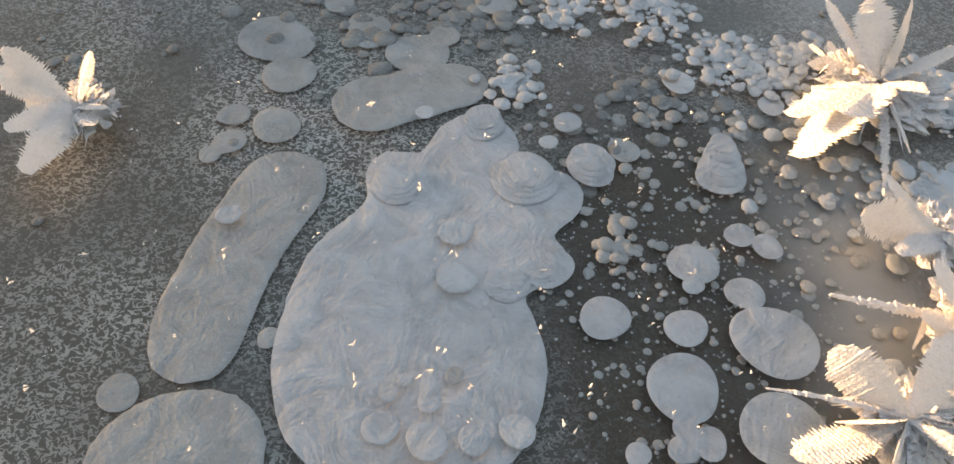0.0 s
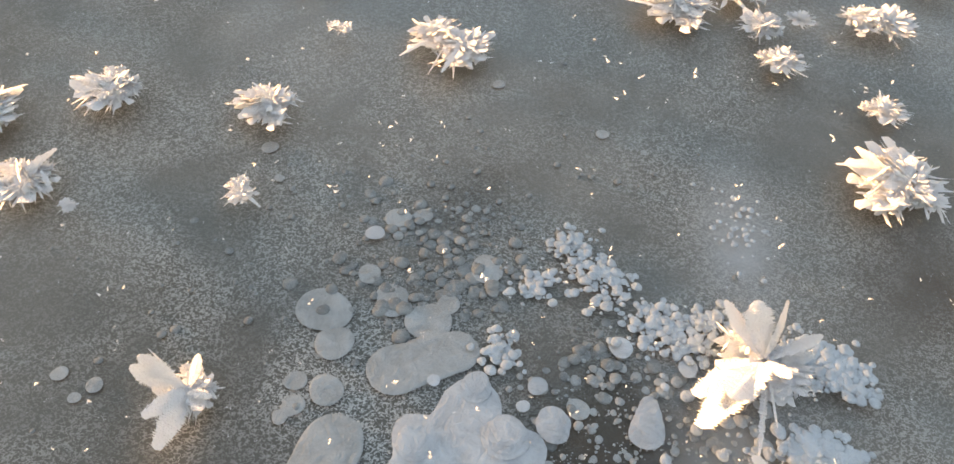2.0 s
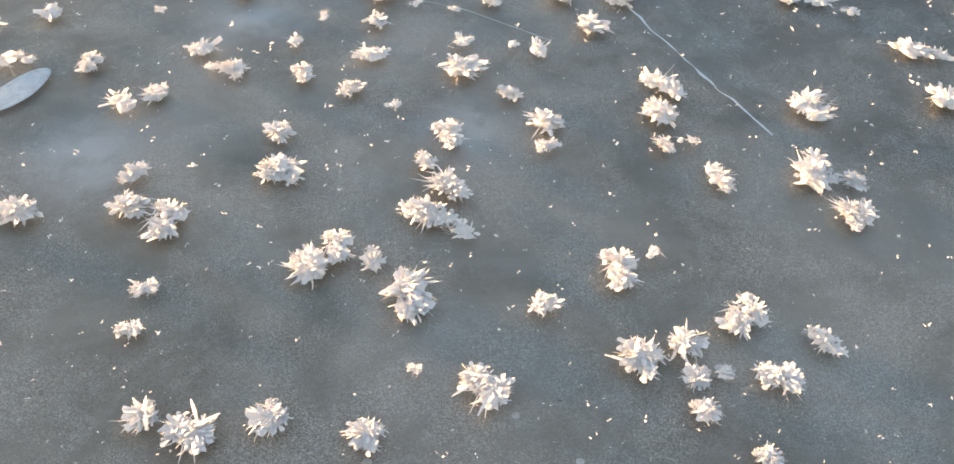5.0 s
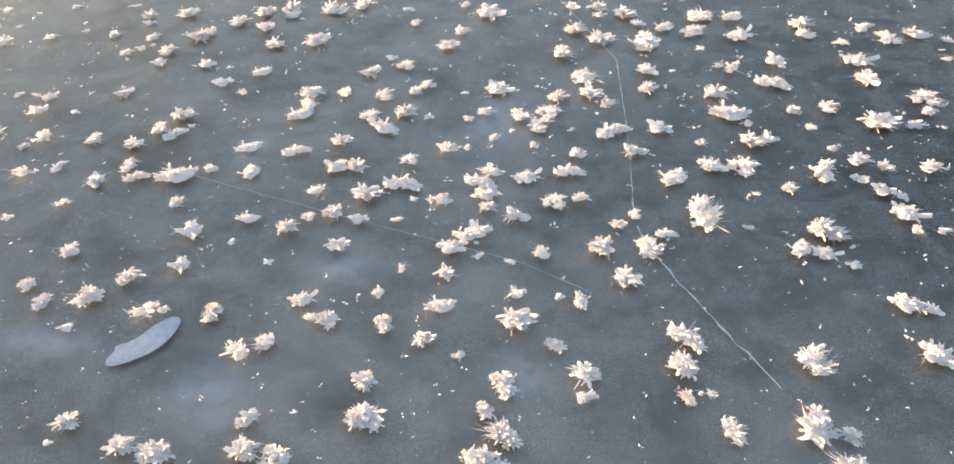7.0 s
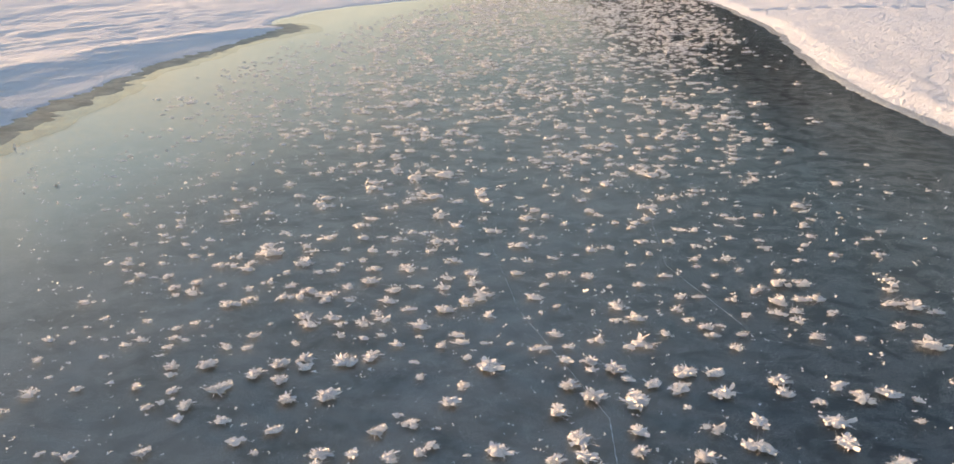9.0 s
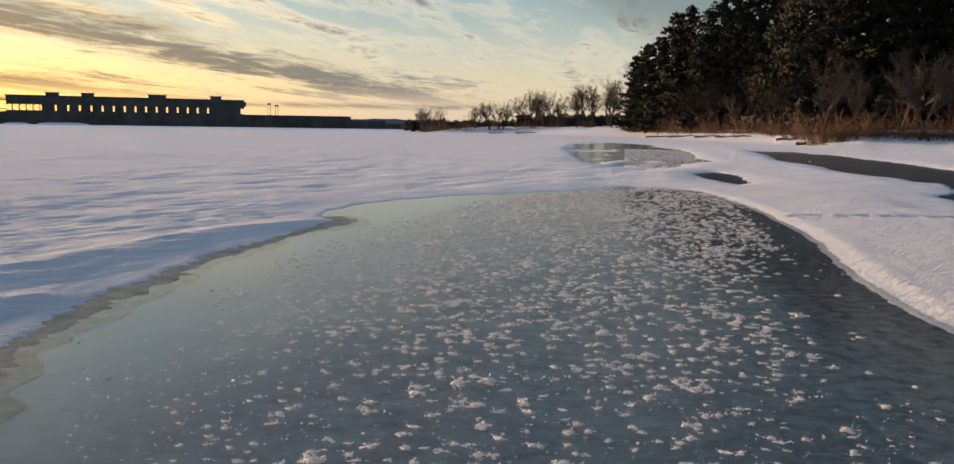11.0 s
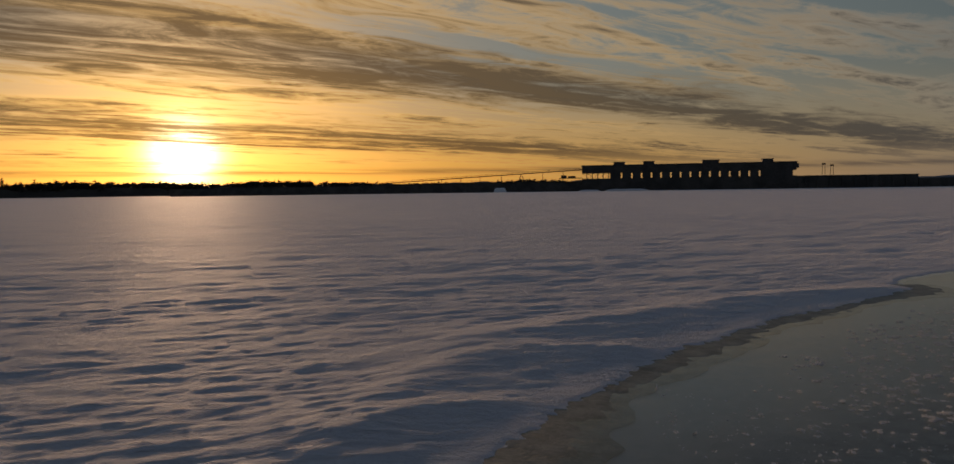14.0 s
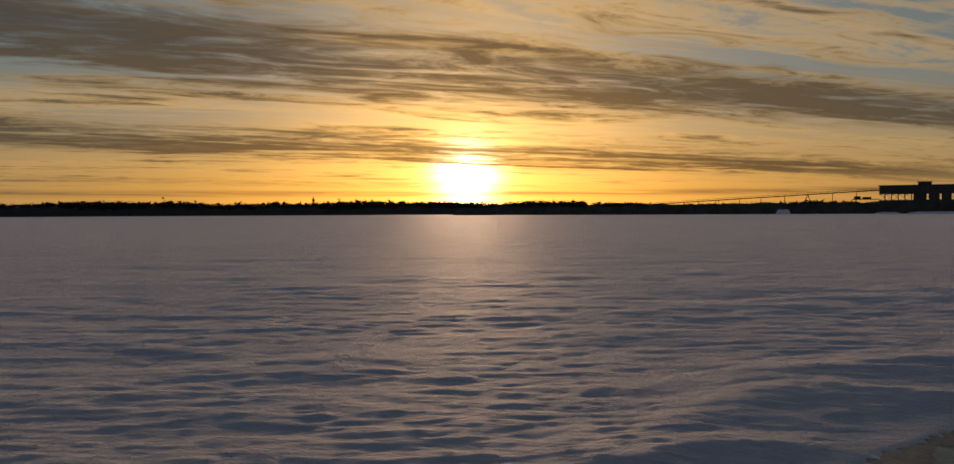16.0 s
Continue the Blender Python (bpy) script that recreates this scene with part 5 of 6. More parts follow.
def scatter_flowers():
    gen = random.Random(9)
    near_shapes = [flower_shape(700 + k, 60, 2, 8, 1.1, 8) for k in range(12)]
    far_shapes = [flower_shape(500 + k, 20, 1, 4, 1.4, 7) for k in range(16)]
    tiny_shapes = [flower_shape(540 + k, 5, 1, 1, 1.6, 6) for k in range(6)]
    as_array = lambda shapes: [(np.array([tuple(p) for p in v]), f) for v, f in shapes]
    near_shapes, far_shapes, tiny_shapes = as_array(near_shapes), as_array(far_shapes), as_array(tiny_shapes)
    clump = lambda x, y: 0.5 + 1.0 * max(0.0, 0.5 + 1.3 * float(fbm(np.array([x * 1.9]), np.array([y * 1.3]), 3)[0]))
    all_v, all_f = [], []
    places = [(x, y, size * (1.0 if size < 0.1 else 0.9)) for x, y, size in FIELD]
    for _ in range(60000):
        y = 0.3 + 20.3 * gen.random()
        x = gen.uniform(-4.6, 2.2)
        if gen.random() * 435 > flower_density(x, y) * clump(x, y) or (inside(x, y, PLANTED) and gen.random() > 0.10) or not inside(x, y, SHORE_ICE) or y < 0.6 + 0.2 * abs(x):
            continue
        size = gen.uniform(0.050, 0.098) * float(np.interp(y, [0, 3, 6, 12], [0.85, 0.9, 1.1, 1.2])) * (0.75 if x < -1.5 - 0.14 * y else 1.0)
        if gen.random() < 0.14 or x > 1.45:
            size *= 0.45
        places.append((x, y, size))
    while len(places) < 20000:
        x, y = gen.uniform(-3.4, 1.6), gen.uniform(31, 62)
        if inside(x, y, POOL) and x > -1.8 - 0.05 * (y - 35):
            places.append((x, y, gen.uniform(0.10, 0.19)))
        if gen.random() < 1 / 1300:
            break
    for x, y, size in places:
        v, f = gen.choice(near_shapes if y < 3.0 else far_shapes if y < 25 else tiny_shapes)
        c, s = math.cos(a := gen.gauss(0, 0.6)), math.sin(a)
        wide = gen.uniform(1.05, 1.45)
        p = np.stack([v[:, 0] * c - v[:, 1] * s, v[:, 0] * s + v[:, 1] * c, v[:, 2]], 1) * (size * wide, size * 1.12, size * gen.uniform(0.95, 1.3)) + (x, y, 0.0005)
        i = len(all_v)
        all_v += p.tolist()
        all_f += [tuple(i + q for q in face) for face in f]
    tagged(new("frost_flower_field", mesh_of("frost_flower_field", all_v, all_f, FROST_FAR)), "countless white frost flowers scattered over the ice", "frost flower", kind="stuff")


scatter_flowers()


def scatter_flecks():
    """Tiny loose frost crystals on the ice."""
    gen = random.Random(21)
    vs, fs = [], []
    for _ in range(5200):
        y = 0.05 + 4.5 * gen.random() ** 1.6
        x = gen.uniform(-0.35 - 0.75 * y, 0.3 + 0.5 * y)
        r = (0.00025 + 0.0010 * gen.random() ** 3) * (1 + 3.2 * y) * (1.5 if gen.random() < 0.05 else 1.0)
        for _ in range(2):
            blade(vs, fs, Vector((x + gen.gauss(0, r * 0.6), y + gen.gauss(0, r * 0.6), 0.0006)), (gen.gauss(0, 1), gen.gauss(0, 1), gen.uniform(0, 0.6)), r * 1.2, r * 0.9, 1, gen, 0.4, 0.6)
    tagged(new("frost_flecks", mesh_of("frost_flecks", vs, fs, FROST)), "tiny loose frost crystals sprinkled on the ice", "frost", kind="stuff")


scatter_flecks()


# ---- the powerhouse and dam across the lake ----
DAM = pose(-314, 351, 0, 0, 0, math.degrees(math.atan2(64, 92)))


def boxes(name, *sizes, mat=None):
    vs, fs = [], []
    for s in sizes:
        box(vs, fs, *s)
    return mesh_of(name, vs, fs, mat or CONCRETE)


def build_powerhouse():
    house = new("powerhouse")
    house.matrix_basis = DAM
    tagged(house, "long dark concrete powerhouse silhouetted against the sunset", "building")
    long, deep, top, sill, lintel = 112.0, 14.0, 13.8, 6.9, 9.7
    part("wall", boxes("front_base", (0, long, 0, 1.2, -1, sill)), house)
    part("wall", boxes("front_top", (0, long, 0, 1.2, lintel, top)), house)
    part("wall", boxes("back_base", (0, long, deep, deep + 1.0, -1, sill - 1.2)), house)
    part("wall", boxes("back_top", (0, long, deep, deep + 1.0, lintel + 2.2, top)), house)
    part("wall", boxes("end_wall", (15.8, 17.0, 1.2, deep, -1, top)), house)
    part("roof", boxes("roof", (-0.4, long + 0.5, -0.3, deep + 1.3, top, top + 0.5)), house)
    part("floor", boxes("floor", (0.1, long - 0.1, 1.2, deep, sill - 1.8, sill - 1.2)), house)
    centres = [21.6, 27.2, 32.4, 37.7, 42.8, 48.0, 53.1, 58.2, 63.2, 68.3, 73.4, 78.5, 83.5, 88.4, 93.6]
    edges = [15.4] + [e for c in centres for e in (c - 0.5, c + 0.5)] + [110.2]
    for a, b in zip(edges[0::2], edges[1::2]):
        part("pier", boxes("pier", (a, b, 0.003, 1.197, sill, lintel)), house)
    for c in centres:
        frame_part = part("window", boxes("window_frame", (c - 0.5, c - 0.42, 0.5, 0.7, sill, lintel), (c + 0.42, c + 0.5, 0.5, 0.7, sill, lintel), (c - 0.42, c + 0.42, 0.5, 0.7, sill + 1.5, sill + 1.6), mat=STEEL), house)
        part("sill", boxes("window_sill", (c - 0.8, c + 0.8, -0.15, -0.003, sill - 0.25, sill)), frame_part)
    for u in (2.6, 5.6, 8.6, 11.6, 14.6):
        part("mullion", boxes("mullion", (u - 0.22, u + 0.22, 0.3, 0.8, sill, lintel), mat=STEEL), house)
    for u in (1.2, 4.1, 7.1, 10.1, 13.1):
        vs, fs = [], []
        tube(vs, fs, (u - 1.3, 0.5, lintel), (u + 1.2, 0.5, lintel - 1.3), 0.12, 0.12)
        tube(vs, fs, (u - 1.3, 0.5, sill + 0.1), (u + 1.2, 0.5, sill + 1.1), 0.1, 0.1)
        part("brace", mesh_of("brace", vs, fs, STEEL), house)
    for a, b, h in ((17.4, 23.0, 1.3), (33.3, 39.0, 1.4), (64.5, 73.0, 1.4), (95.0, 100.4, 1.4)):
        part("penthouse", boxes("penthouse", (a, b, -0.5, 6.0, top + 0.5, top + 0.5 + h), (a - 0.3, b + 0.3, -0.8, 6.3, top + 0.5 + h, top + 0.75 + h)), house)
        part("buttress", boxes("buttress", (a + 0.4, b - 0.4, -0.5, -0.003, lintel + 0.6, top + 0.2)), house)
    part("canopy", boxes("canopy", (long - 1.2, long + 1.0, -0.8, 2.0, 10.8, top - 0.6)), house)


build_powerhouse()


def build_dam():
    left = tagged(new("ground_embankment"), "low concrete embankment beside the powerhouse, coloured as a silhouette", "dam", kind="structure")
    left.matrix_basis = DAM
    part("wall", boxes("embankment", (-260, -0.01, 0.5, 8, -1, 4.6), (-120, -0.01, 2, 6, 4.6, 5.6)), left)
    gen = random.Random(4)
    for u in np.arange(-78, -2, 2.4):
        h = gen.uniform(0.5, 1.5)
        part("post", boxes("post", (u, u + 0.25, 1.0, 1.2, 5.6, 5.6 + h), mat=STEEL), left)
    right = tagged(new("dam_wall"), "low concrete dam wall across the lake, coloured as a silhouette", "dam", kind="structure")
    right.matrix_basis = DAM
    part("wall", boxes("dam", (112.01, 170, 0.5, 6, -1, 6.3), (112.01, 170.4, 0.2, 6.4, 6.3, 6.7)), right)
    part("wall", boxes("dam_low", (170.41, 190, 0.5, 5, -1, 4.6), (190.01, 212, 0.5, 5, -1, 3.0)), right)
    for u in np.arange(116, 170, 6.0):
        part("buttress", boxes("buttress", (u, u + 1.0, -0.6, 0.497, -1, 5.6)), right)


build_dam()


def build_conveyor():
    line = new("conveyor_trestle")
    line.matrix_basis = DAM
    tagged(line, "long sloping steel trestle leading down from the powerhouse", "trestle")
    height = lambda u: 12.0 + 0.05 * u
    vs, fs = [], []
    tube(vs, fs, (-118, 3.0, height(-118)), (0, 3.0, height(0)), 0.36, 0.36)
    part("beam", mesh_of("beam", vs, fs, STEEL), line)
    vs, fs = [], []
    tube(vs, fs, (-118, 3.0, height(-118) + 0.9), (-1, 3.0, height(-1) + 0.9), 0.09, 0.09)
    part("guard_rail", mesh_of("guard_rail", vs, fs, STEEL), line)
    vs, fs = [], []
    tube(vs, fs, (0, 0, 0), (0, 0, 0.9), 0.08, 0.07)
    tube(vs, fs, (-0.5, 0, 0.86), (0.6, 0, 0.94), 0.16, 0.12)
    rail_post = mesh_of("rail_post", vs, fs, STEEL)
    for u in np.arange(-118, -2, 3.0):
        part("rail_post", rail_post, line, "", pose(u, 3.0, height(u)))
    for u in (-11, -22.5, -46.5, -59, -70.5, -82, -93.5, -105):
        vs, fs = [], []
        tube(vs, fs, (u, 3.0, 4.5), (u, 3.0, height(u)), 0.22, 0.18)
        part("support", mesh_of("support", vs, fs, STEEL), line)
    vs, fs = [], []
    tube(vs, fs, (-37.0, 3.0, 4.5), (-34.8, 3.0, height(-34.8)), 0.28, 0.22)
    tube(vs, fs, (-32.6, 3.0, 4.5), (-34.8, 3.0, height(-34.8)), 0.28, 0.22)
    tube(vs, fs, (-36.0, 3.0, 7.0), (-33.6, 3.0, 7.0), 0.16, 0.16)
    part("support", mesh_of("a_frame", vs, fs, STEEL), line, "splayed A-frame support")
    part("walkway", boxes("walkway", (-13, -0.4, 1.5, 3.6, 7.2, 7.6), (-12, -9, 1.5, 3.6, 7.6, 9.0), (-8, -4, 1.6, 3.4, 7.6, 8.6), mat=STEEL), line)


build_conveyor()


def mast(u, h):
    t = new("gate_mast")
    t.matrix_basis = DAM @ pose(u, 2.0, 6.7)
    tagged(t, "slim steel gate mast standing on the dam", "mast", "masts on the dam")
    for dx in (-0.75, 0.75):
        vs, fs = [], []
        tube(vs, fs, (dx, 0, 0), (dx * 0.8, 0, h), 0.16, 0.13)
        part("leg", mesh_of("mast_leg", vs, fs, STEEL), t)
    part("head", boxes("mast_head", (-0.9, 0.9, -0.3, 0.3, h - 0.5, h + 0.3), mat=STEEL), t)


mast(125.4, 6.0)
mast(129.4, 5.2)


def heap(x, y, rx, ry, h):
    gen = random.Random(int(x * 7))
    vs, fs = dome([(c * rx, s * ry) for c, s in wobbly_circle(1.0, 26, gen, 0.12)], h, 5)
    vs = [(a + gen.gauss(0, rx * 0.02), b, c * (1 + gen.gauss(0, 0.08)) - 0.03) for a, b, c in vs]
    ob = new("snow_heap", mesh_of("snow_heap", vs, fs, SNOW, True))
    ob.matrix_basis = DAM @ pose(x, y, 0)
    tagged(ob, "heap of white snow below the dam", "snow heap", "snow heaps")


heap(-45, -8, 3.4, 2.5, 2.6)
heap(25, -6, 11.0, 2.0, 1.1)
heap(5, -6, 6.0, 2.0, 0.8)


# ---- far shores ----
def tree_clump(vs, fs, gen, x, y, z, h, w, spiky, bits=18):
    """A far tree: a crown of small ragged triangles round a stem."""
    tube(vs, fs, (x, y, z), (x, y, z + h), w * 0.10, w * 0.02, 3)
    for _ in range(bits):
        s = gen.random()
        reach = w * ((1 - s) * 0.9 + 0.12 if spiky else math.sin(math.pi * min(0.97, 0.2 + 0.75 * s)))
        a = gen.uniform(0, 6.283)
        p = Vector((x + math.cos(a) * reach * gen.uniform(0.2, 0.9), y + math.sin(a) * reach * gen.uniform(0.2, 0.9), z + h * (0.12 + 0.86 * s)))
        i, r = len(vs), w * gen.uniform(0.3, 0.6) * math.sqrt(18 / bits)
        for _ in range(3):
            vs.append(tuple(p + Vector((gen.gauss(0, r), gen.gauss(0, r), gen.gauss(0, r * 0.7)))))
        fs.append((i, i + 1, i + 2))


def build_far_woods():
    gen = random.Random(31)
    vs, fs = [], []
    for _ in range(5200):
        az = radians(gen.uniform(-106, -43))
        d = gen.uniform(860, 960)
        lift = 1 + 0.5 * math.sin(az * 23) + 0.3 * math.sin(az * 61)
        h = (9.0 + 2.6 * lift + gen.expovariate(1.5)) * (0.75 if az > radians(-60) else 1.0)
        tree_clump(vs, fs, gen, d * math.sin(az), d * math.cos(az), 0.0, h, gen.uniform(1.8, 3.6), gen.random() < 0.35)
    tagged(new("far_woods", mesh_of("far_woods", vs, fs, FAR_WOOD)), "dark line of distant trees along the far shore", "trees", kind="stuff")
    vs, fs = [], []
    steps = 160
    for i in range(steps + 1):
        az = radians(-112 + 72 * i / steps)
        h = 9.4 + 1.1 * math.sin(i * 0.37) + 0.7 * math.sin(i * 1.3)
        for d, z in ((840, -1.0), (862, h * 0.75), (905, h), (1000, h)):
            vs.append((d * math.sin(az), d * math.cos(az), z))
        if i:
            a, b = 4 * i - 4, 4 * i
            fs += [(a + k, a + k + 1, b + k + 1, b + k) for k in range(3)]
    tagged(new("ground_far_shore", mesh_of("far_shore", vs, fs, FAR_WOOD, True)), "low dark wooded far shore of the lake", "shore", kind="structure")
    vs, fs = [], []
    for i in range(steps + 1):
        az = radians(-46 + 66 * i / steps)
        h = 20 + 5 * math.sin(i * 0.11 + 1) + 1.8 * math.sin(i * 0.5) + 0.7 * math.sin(i * 1.9)
        for d, z in ((2500, -4.0), (2560, h * 0.8), (2700, h)):
            vs.append((d * math.sin(az), d * math.cos(az), z))
        if i:
            a, b = 3 * i - 3, 3 * i
            fs += [(a + k, a + k + 1, b + k + 1, b + k) for k in range(2)]
    tagged(new("backdrop_hills", mesh_of("far_hills", vs, fs, HAZE_HILL, True)), "faint hills beyond the dam, tinted blue for haze", "hills", kind="structure")


build_far_woods()


def ground_at(x, y):
    return float(snow_height(np.array([x]), np.array([y]))[0])


def bare_tree_meshes(seed, height, spread, stems, bark):
    """Trunk and crown of a leafless tree of several stems."""
    gen = random.Random(seed)
    tv, tf, cv, cf = [], [], [], []
    depth = 4 if stems < 3 else 3

    def grow(p, d, length, r, level):
        vs, fs = (tv, tf) if level == 0 else (cv, cf)
        bits = 3 if level < 2 else 2
        for i in range(bits):
            q = p + d * (length / bits)
            tube(vs, fs, p, q, r * (1 - 0.5 * i / bits), r * (1 - 0.5 * (i + 1) / bits), 4 if level < 2 else 3)
            if level < depth and (i or level):
                for _ in range(2 if level < 3 else 3):
                    a = Vector((gen.gauss(0, 1), gen.gauss(0, 1), gen.gauss(0.25, 0.6))).normalized()
                    grow(q, (d * 0.75 + a * spread).normalized(), length * gen.uniform(0.45, 0.7), r * 0.55 * (1 - 0.3 * i / bits), level + 1)
            d = (d + Vector((gen.gauss(0, 0.12), gen.gauss(0, 0.12), 0.08))).normalized()
            p = q
        if level < depth:
            grow(p, (d + Vector((gen.gauss(0, 0.2), gen.gauss(0, 0.2), 0.1))).normalized(), length * 0.6, r * 0.5, level + 1)

    for _ in range(stems):
        lean = Vector((gen.gauss(0, 0.22), gen.gauss(0, 0.22), 1)).normalized()
        grow(Vector((gen.gauss(0, 0.05) * height * (stems > 1), gen.gauss(0, 0.03) * height, -0.3)), lean, height * 0.42, height * 0.018, 0)
    return mesh_of("trunk", tv, tf, bark), mesh_of("crown", cv, cf, bark)


def tree(name, meshes, x, y, scale, turn, label, group, sink=0.1):
    base = new(name)
    base.matrix_basis = pose(x, y, ground_at(x, y) - sink, 0, 0, turn) @ Matrix.Scale(scale, 4)
    tagged(base, label, "tree", group)
    part("trunk", meshes[0], base)
    part("crown", meshes[1], base)


def pine_meshes(seed, height):
    """Trunk and plumed crown of a white pine."""
    gen = random.Random(seed)
    tv, tf, cv, cf = [], [], [], []
    p, r = Vector((0, 0, -0.3)), height * 0.016
    for i in range(8):
        q = p + Vector((gen.gauss(0, 0.12), gen.gauss(0, 0.12), height / 8))
        tube(tv, tf, p, q, r * (1 - i / 8.5), r * (1 - (i + 1) / 8.5), 6)
        p = q
    z = height * 0.05
    while z < height * 0.99:
        s = z / height
        for _ in range(gen.choice((3, 4, 5))):
            a = gen.uniform(0, 6.283)
            reach = height * 0.26 * (1 - s) ** 0.62 * gen.uniform(0.45, 1.15) + 0.4
            d = Vector((math.cos(a), math.sin(a), gen.uniform(-0.05, 0.30) + 0.4 * s * s))
            root = Vector((0, 0, z))
            tube(tv, tf, root, root + d * reach, 0.07 * (1.2 - s), 0.02, 3)
            for k in range(int(4 + reach * 3.2)):
                t = gen.uniform(0.25, 1.05)
                c = root + d * (reach * t) + Vector((gen.gauss(0, 0.30), gen.gauss(0, 0.30), gen.gauss(0.12, 0.16)))
                for _ in range(5):
                    w = Vector((gen.gauss(0, 1), gen.gauss(0, 1), gen.gauss(0.5, 0.7))).normalized() * gen.uniform(0.36, 0.8)
                    o = w.orthogonal().normalized() * gen.uniform(0.12, 0.26)
                    i = len(cv)
                    cv.extend((tuple(c - o), tuple(c + o), tuple(c + w)))
                    cf.append((i, i + 1, i + 2))
        z += height * gen.uniform(0.022, 0.04)
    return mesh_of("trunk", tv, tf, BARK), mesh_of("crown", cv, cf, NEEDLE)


def polar(az, d):
    return d * math.sin(radians(az)), d * math.cos(radians(az))


def build_shore_trees():
    gen = random.Random(55)
    bare = [bare_tree_meshes(40 + k, 10.0, 0.75, st, BARK) for k, st in enumerate((1, 4, 2, 5))]
    birch = [bare_tree_meshes(60 + k, 12.0, 0.38, st, BIRCH) for k, st in enumerate((1, 2))]
    pines = [pine_meshes(70 + k, 22.0) for k in range(4)]
    for az, d, h, kind in ((-16.4, 226, 8.5, 3), (-15.2, 228, 7.6, 0), (-12.9, 222, 7.0, 1), (-12.0, 220, 8.0, 2), (-11.2, 218, 8.6, 3), (-10.2, 224, 10.5, 0), (-9.0, 216, 11.8, 1), (-8.2, 222, 11.2, 3),
                           (-7.0, 224, 7.5, 2), (-6.1, 214, 11.5, 2), (-5.2, 210, 12.5, 1), (-4.5, 206, 12.0, 0), (-3.8, 204, 13.0, 2)):
        tree("bare_tree", bare[kind], *polar(az, d), h / 10.0, gen.uniform(0, 360), "leafless dark shoreline tree with fine branches", "bare trees on the shore")
    for az, d, h, kind in ((9.6, 93, 9.0, 0), (10.6, 94, 8.0, 0), (14.8, 92, 10.0, 1), (13.6, 96, 9.0, 0), (17.6, 96, 9.0, 1), (1.0, 150, 7.0, 0), (4.4, 128, 6.5, 0), (-3.0, 200, 10.0, 0)):
        tree("birch_tree", birch[kind], *polar(az, d), h / 12.0, gen.uniform(0, 360), "pale leafless birch at the edge of the woods", "birches on the shore")
    row = ((-2.4, 168, 14.5), (-1.7, 160, 17.0), (-0.8, 158, 18.5), (0.2, 156, 20.5), (1.2, 154, 21.0), (2.2, 150, 21.5), (3.0, 146, 22.5), (4.0, 142, 22.5), (5.0, 138, 22.0), (6.1, 134, 22.5),
           (7.2, 128, 21.5), (8.3, 124, 21.5), (9.3, 118, 21.5), (10.2, 114, 22.5), (11.3, 112, 23.0), (12.6, 112, 23.0), (14.0, 112, 24.0), (15.5, 112, 23.0), (17.0, 112, 24.0), (18.8, 112, 24.0), (20.5, 110, 24.0), (22.5, 110, 24.0))
    for az, d, h in row:
        for back in (0, 14):
            tree("pine_tree", gen.choice(pines), *polar(az + gen.uniform(-0.3, 0.3) + 0.4 * (back > 0), d + back), h / 22.0 * (gen.uniform(0.9, 1.03) if not back else gen.uniform(0.8, 0.98)), gen.uniform(0, 360),
                 "tall dark green pine in the shoreline woods", "pines in the woods")
    for _ in range(16):
        az = gen.uniform(0.5, 19.0)
        d = np.interp(az, [0, 6, 9, 20], [148, 122, 104, 98]) + gen.uniform(0, 8)
        tree("bare_tree", gen.choice(bare), *polar(az, float(d)), gen.uniform(0.6, 1.1), gen.uniform(0, 360), "leafless reddish-brown tree before dark pines", "bare trees on the shore")
    # brush along the waterline
    vs, fs = [], []
    for _ in range(7000):
        az = gen.uniform(-16.5, 24.0)
        d = float(np.interp(az, [-17, -9, -4, 0, 6, 9, 24], [222, 214, 198, 146, 116, 92, 92])) + gen.expovariate(0.16)
        x, y = polar(az, d)
        z = 0.3 if d > 190 else 1.0
        h = (0.2 + gen.expovariate(1.6)) * (1.3 if d > 190 else 1.0) * (0.5 + 0.9 * (0.5 + 0.5 * math.sin(az * 5.3) * math.sin(az * 2.1 + 1)))
        q = (x + gen.gauss(0, 0.9), y + gen.gauss(0, 0.9), z + h)
        tube(vs, fs, (x, y, z - 1.0), q, 0.035, 0.012, 3)
        for _ in range(2):
            tube(vs, fs, Vector(q) * 0.5 + Vector((x, y, z)) * 0.5, (q[0] + gen.gauss(0, 0.5), q[1] + gen.gauss(0, 0.5), z + h * gen.uniform(0.7, 1.1)), 0.022, 0.008, 3)
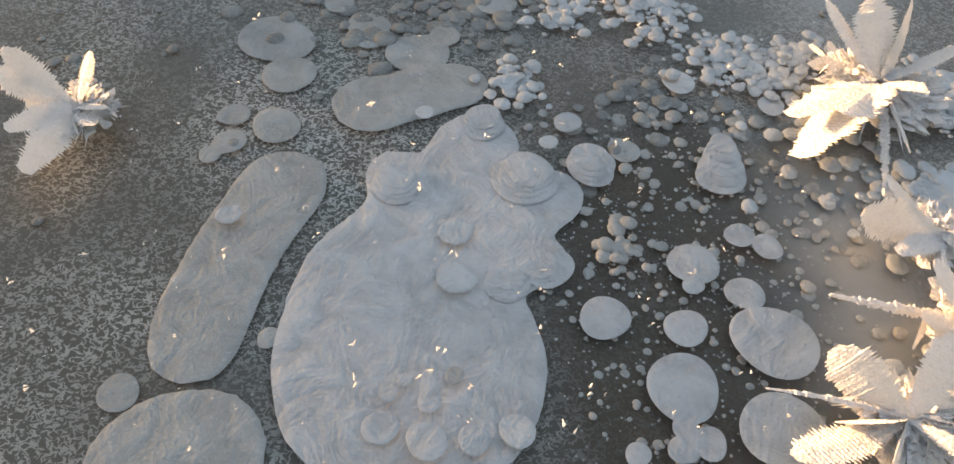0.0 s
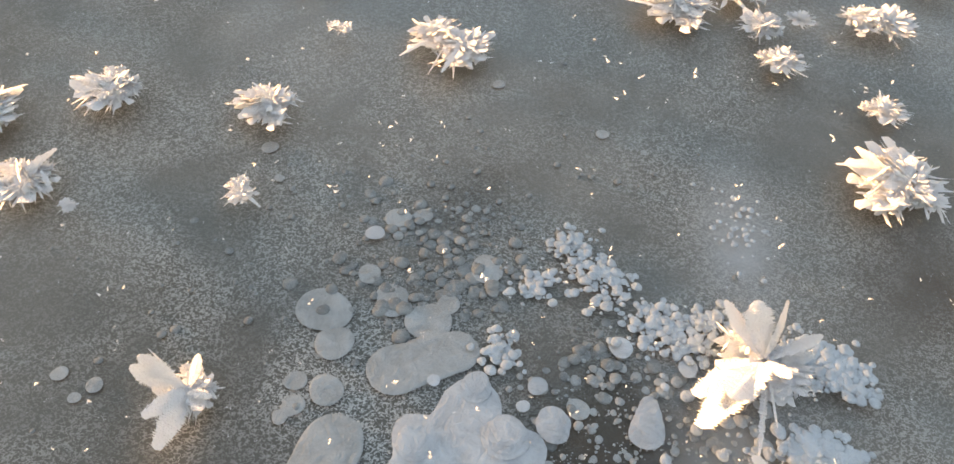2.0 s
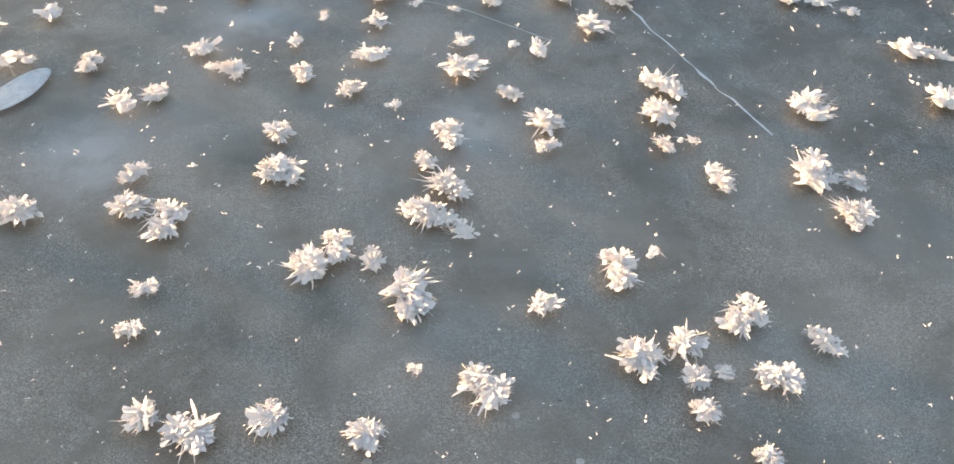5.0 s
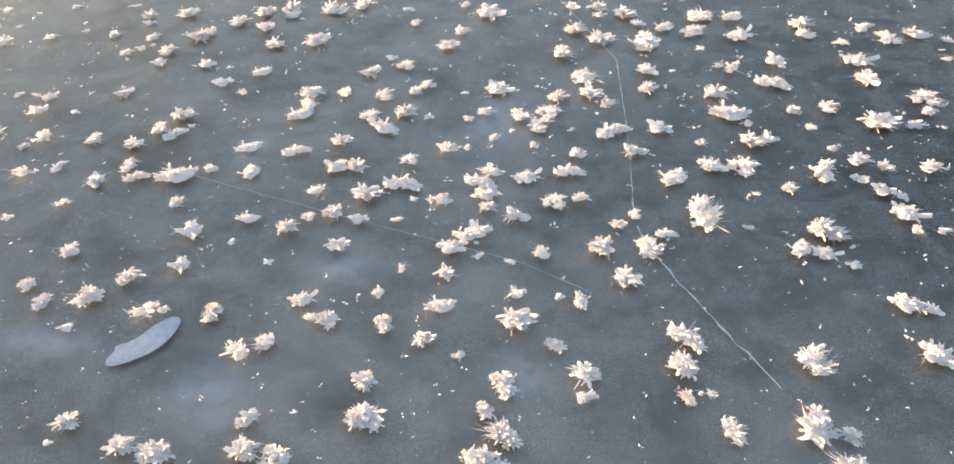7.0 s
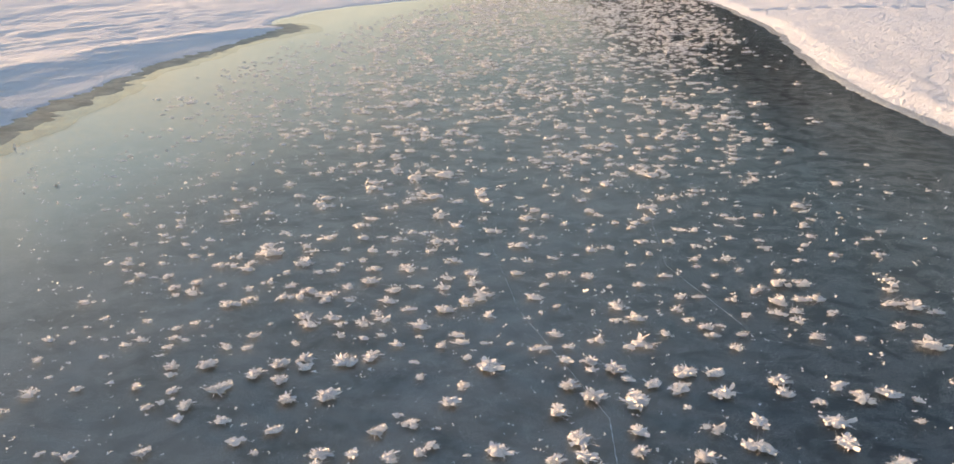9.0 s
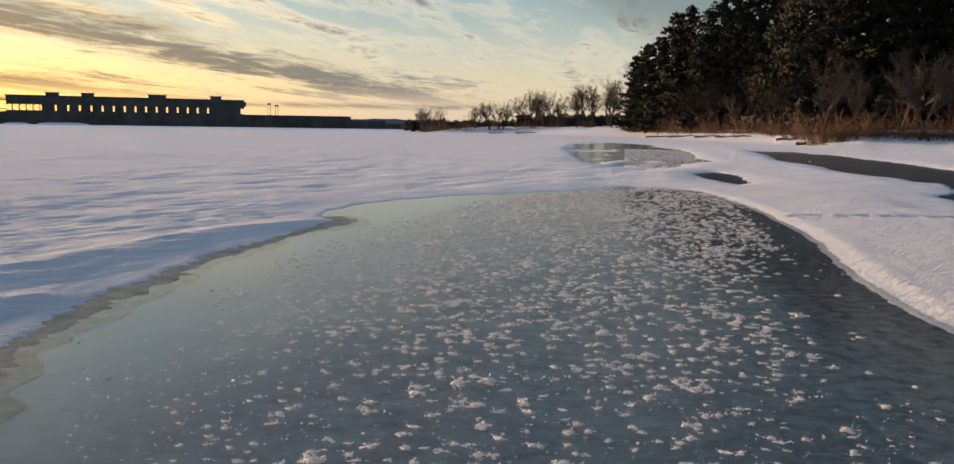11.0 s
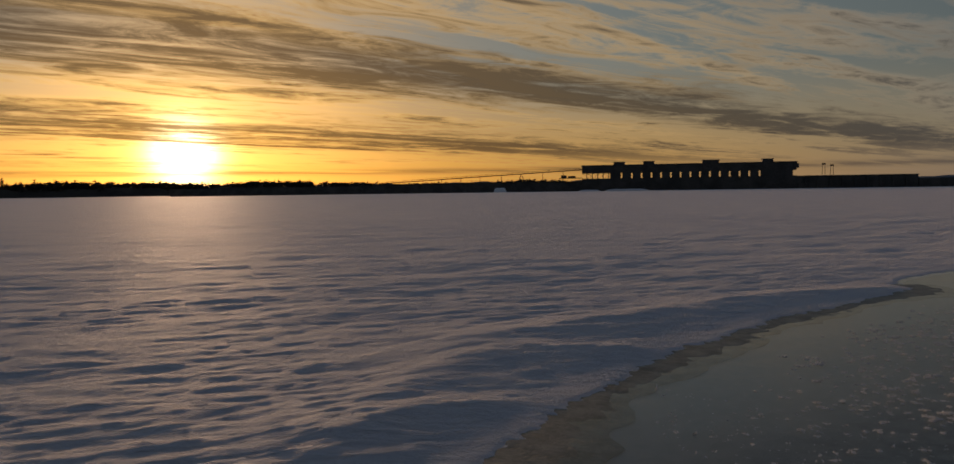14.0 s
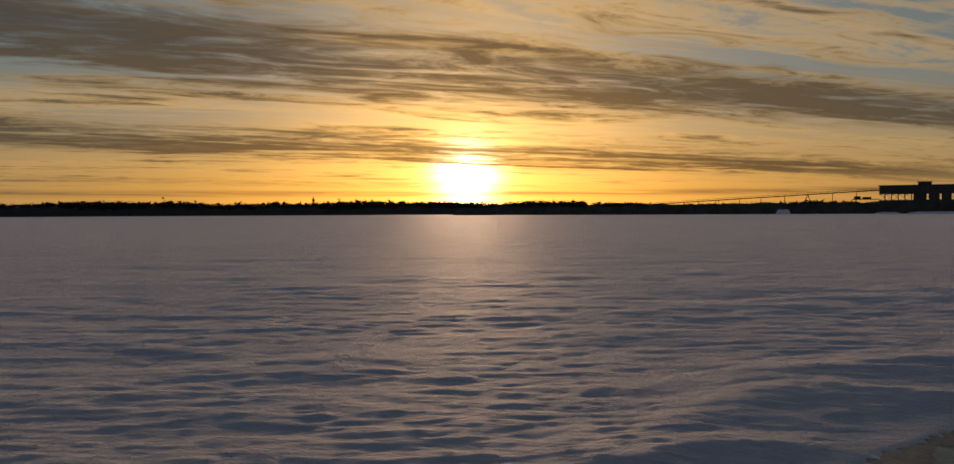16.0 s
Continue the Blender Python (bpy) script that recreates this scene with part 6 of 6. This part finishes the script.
    tagged(new("shore_brush", mesh_of("shore_brush", vs, fs, TWIG)), "tangled red-brown leafless brush along the shore", "brush", kind="stuff")
    # dark low woods behind the bare trees
    vs, fs = [], []
    for _ in range(800):
        az = gen.uniform(-17.5, -2.0)
        x, y = polar(az, gen.uniform(238, 262))
        tree_clump(vs, fs, gen, x, y, 0.5, gen.uniform(1.6, 4.4) * (1.2 if az > -10 else 0.7), gen.uniform(1.0, 2.0), False, 60)
    for _ in range(700):
        az = gen.uniform(-3.0, 24.0)
        d = float(np.interp(az, [-3, 0, 6, 9, 24], [172, 152, 124, 104, 100])) + gen.uniform(0, 26)
        tree_clump(vs, fs, gen, *polar(az, d), 1.0, gen.uniform(1.8, 5.0), gen.uniform(1.0, 2.0), False, 40)
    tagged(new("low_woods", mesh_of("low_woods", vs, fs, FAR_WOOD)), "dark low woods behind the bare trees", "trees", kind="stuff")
    # driftwood
    for az, d, long, turn in ((-0.5, 138, 5.0, 5), (0.8, 132, 4.0, -8), (2.4, 124, 3.6, 12), (3.6, 120, 3.0, -15), (4.6, 116, 2.4, 8), (8.6, 92, 3.0, 35), (9.2, 90, 2.4, -40), (7.4, 100, 2.6, 10), (18.2, 88, 4.5, -30), (-9.5, 200, 5.0, 3), (-11.5, 206, 4.0, -6)):
        x, y = polar(az, d)
        vs, fs = [], []
        p = Vector((-long / 2, 0, 0.12))
        for k in range(5):
            q = p + Vector((long / 5, gen.gauss(0, 0.10), gen.gauss(0.02, 0.05)))
            tube(vs, fs, p, q, 0.17 - 0.022 * k, 0.17 - 0.022 * (k + 1), 7)
            if k in (1, 3):
                tube(vs, fs, q, q + Vector((gen.uniform(-0.3, 0.5), gen.gauss(0, 0.4), gen.uniform(0.3, 0.7))), 0.06, 0.02, 5)
            p = q
        ob = new("driftwood_log", mesh_of("driftwood_log", vs, fs, DRIFT))
        ob.matrix_basis = pose(x, y, ground_at(x, y), 0, 0, turn)
        tagged(ob, "bleached driftwood log lying on the snowy shore", "log", "driftwood on the shore")


build_shore_trees()
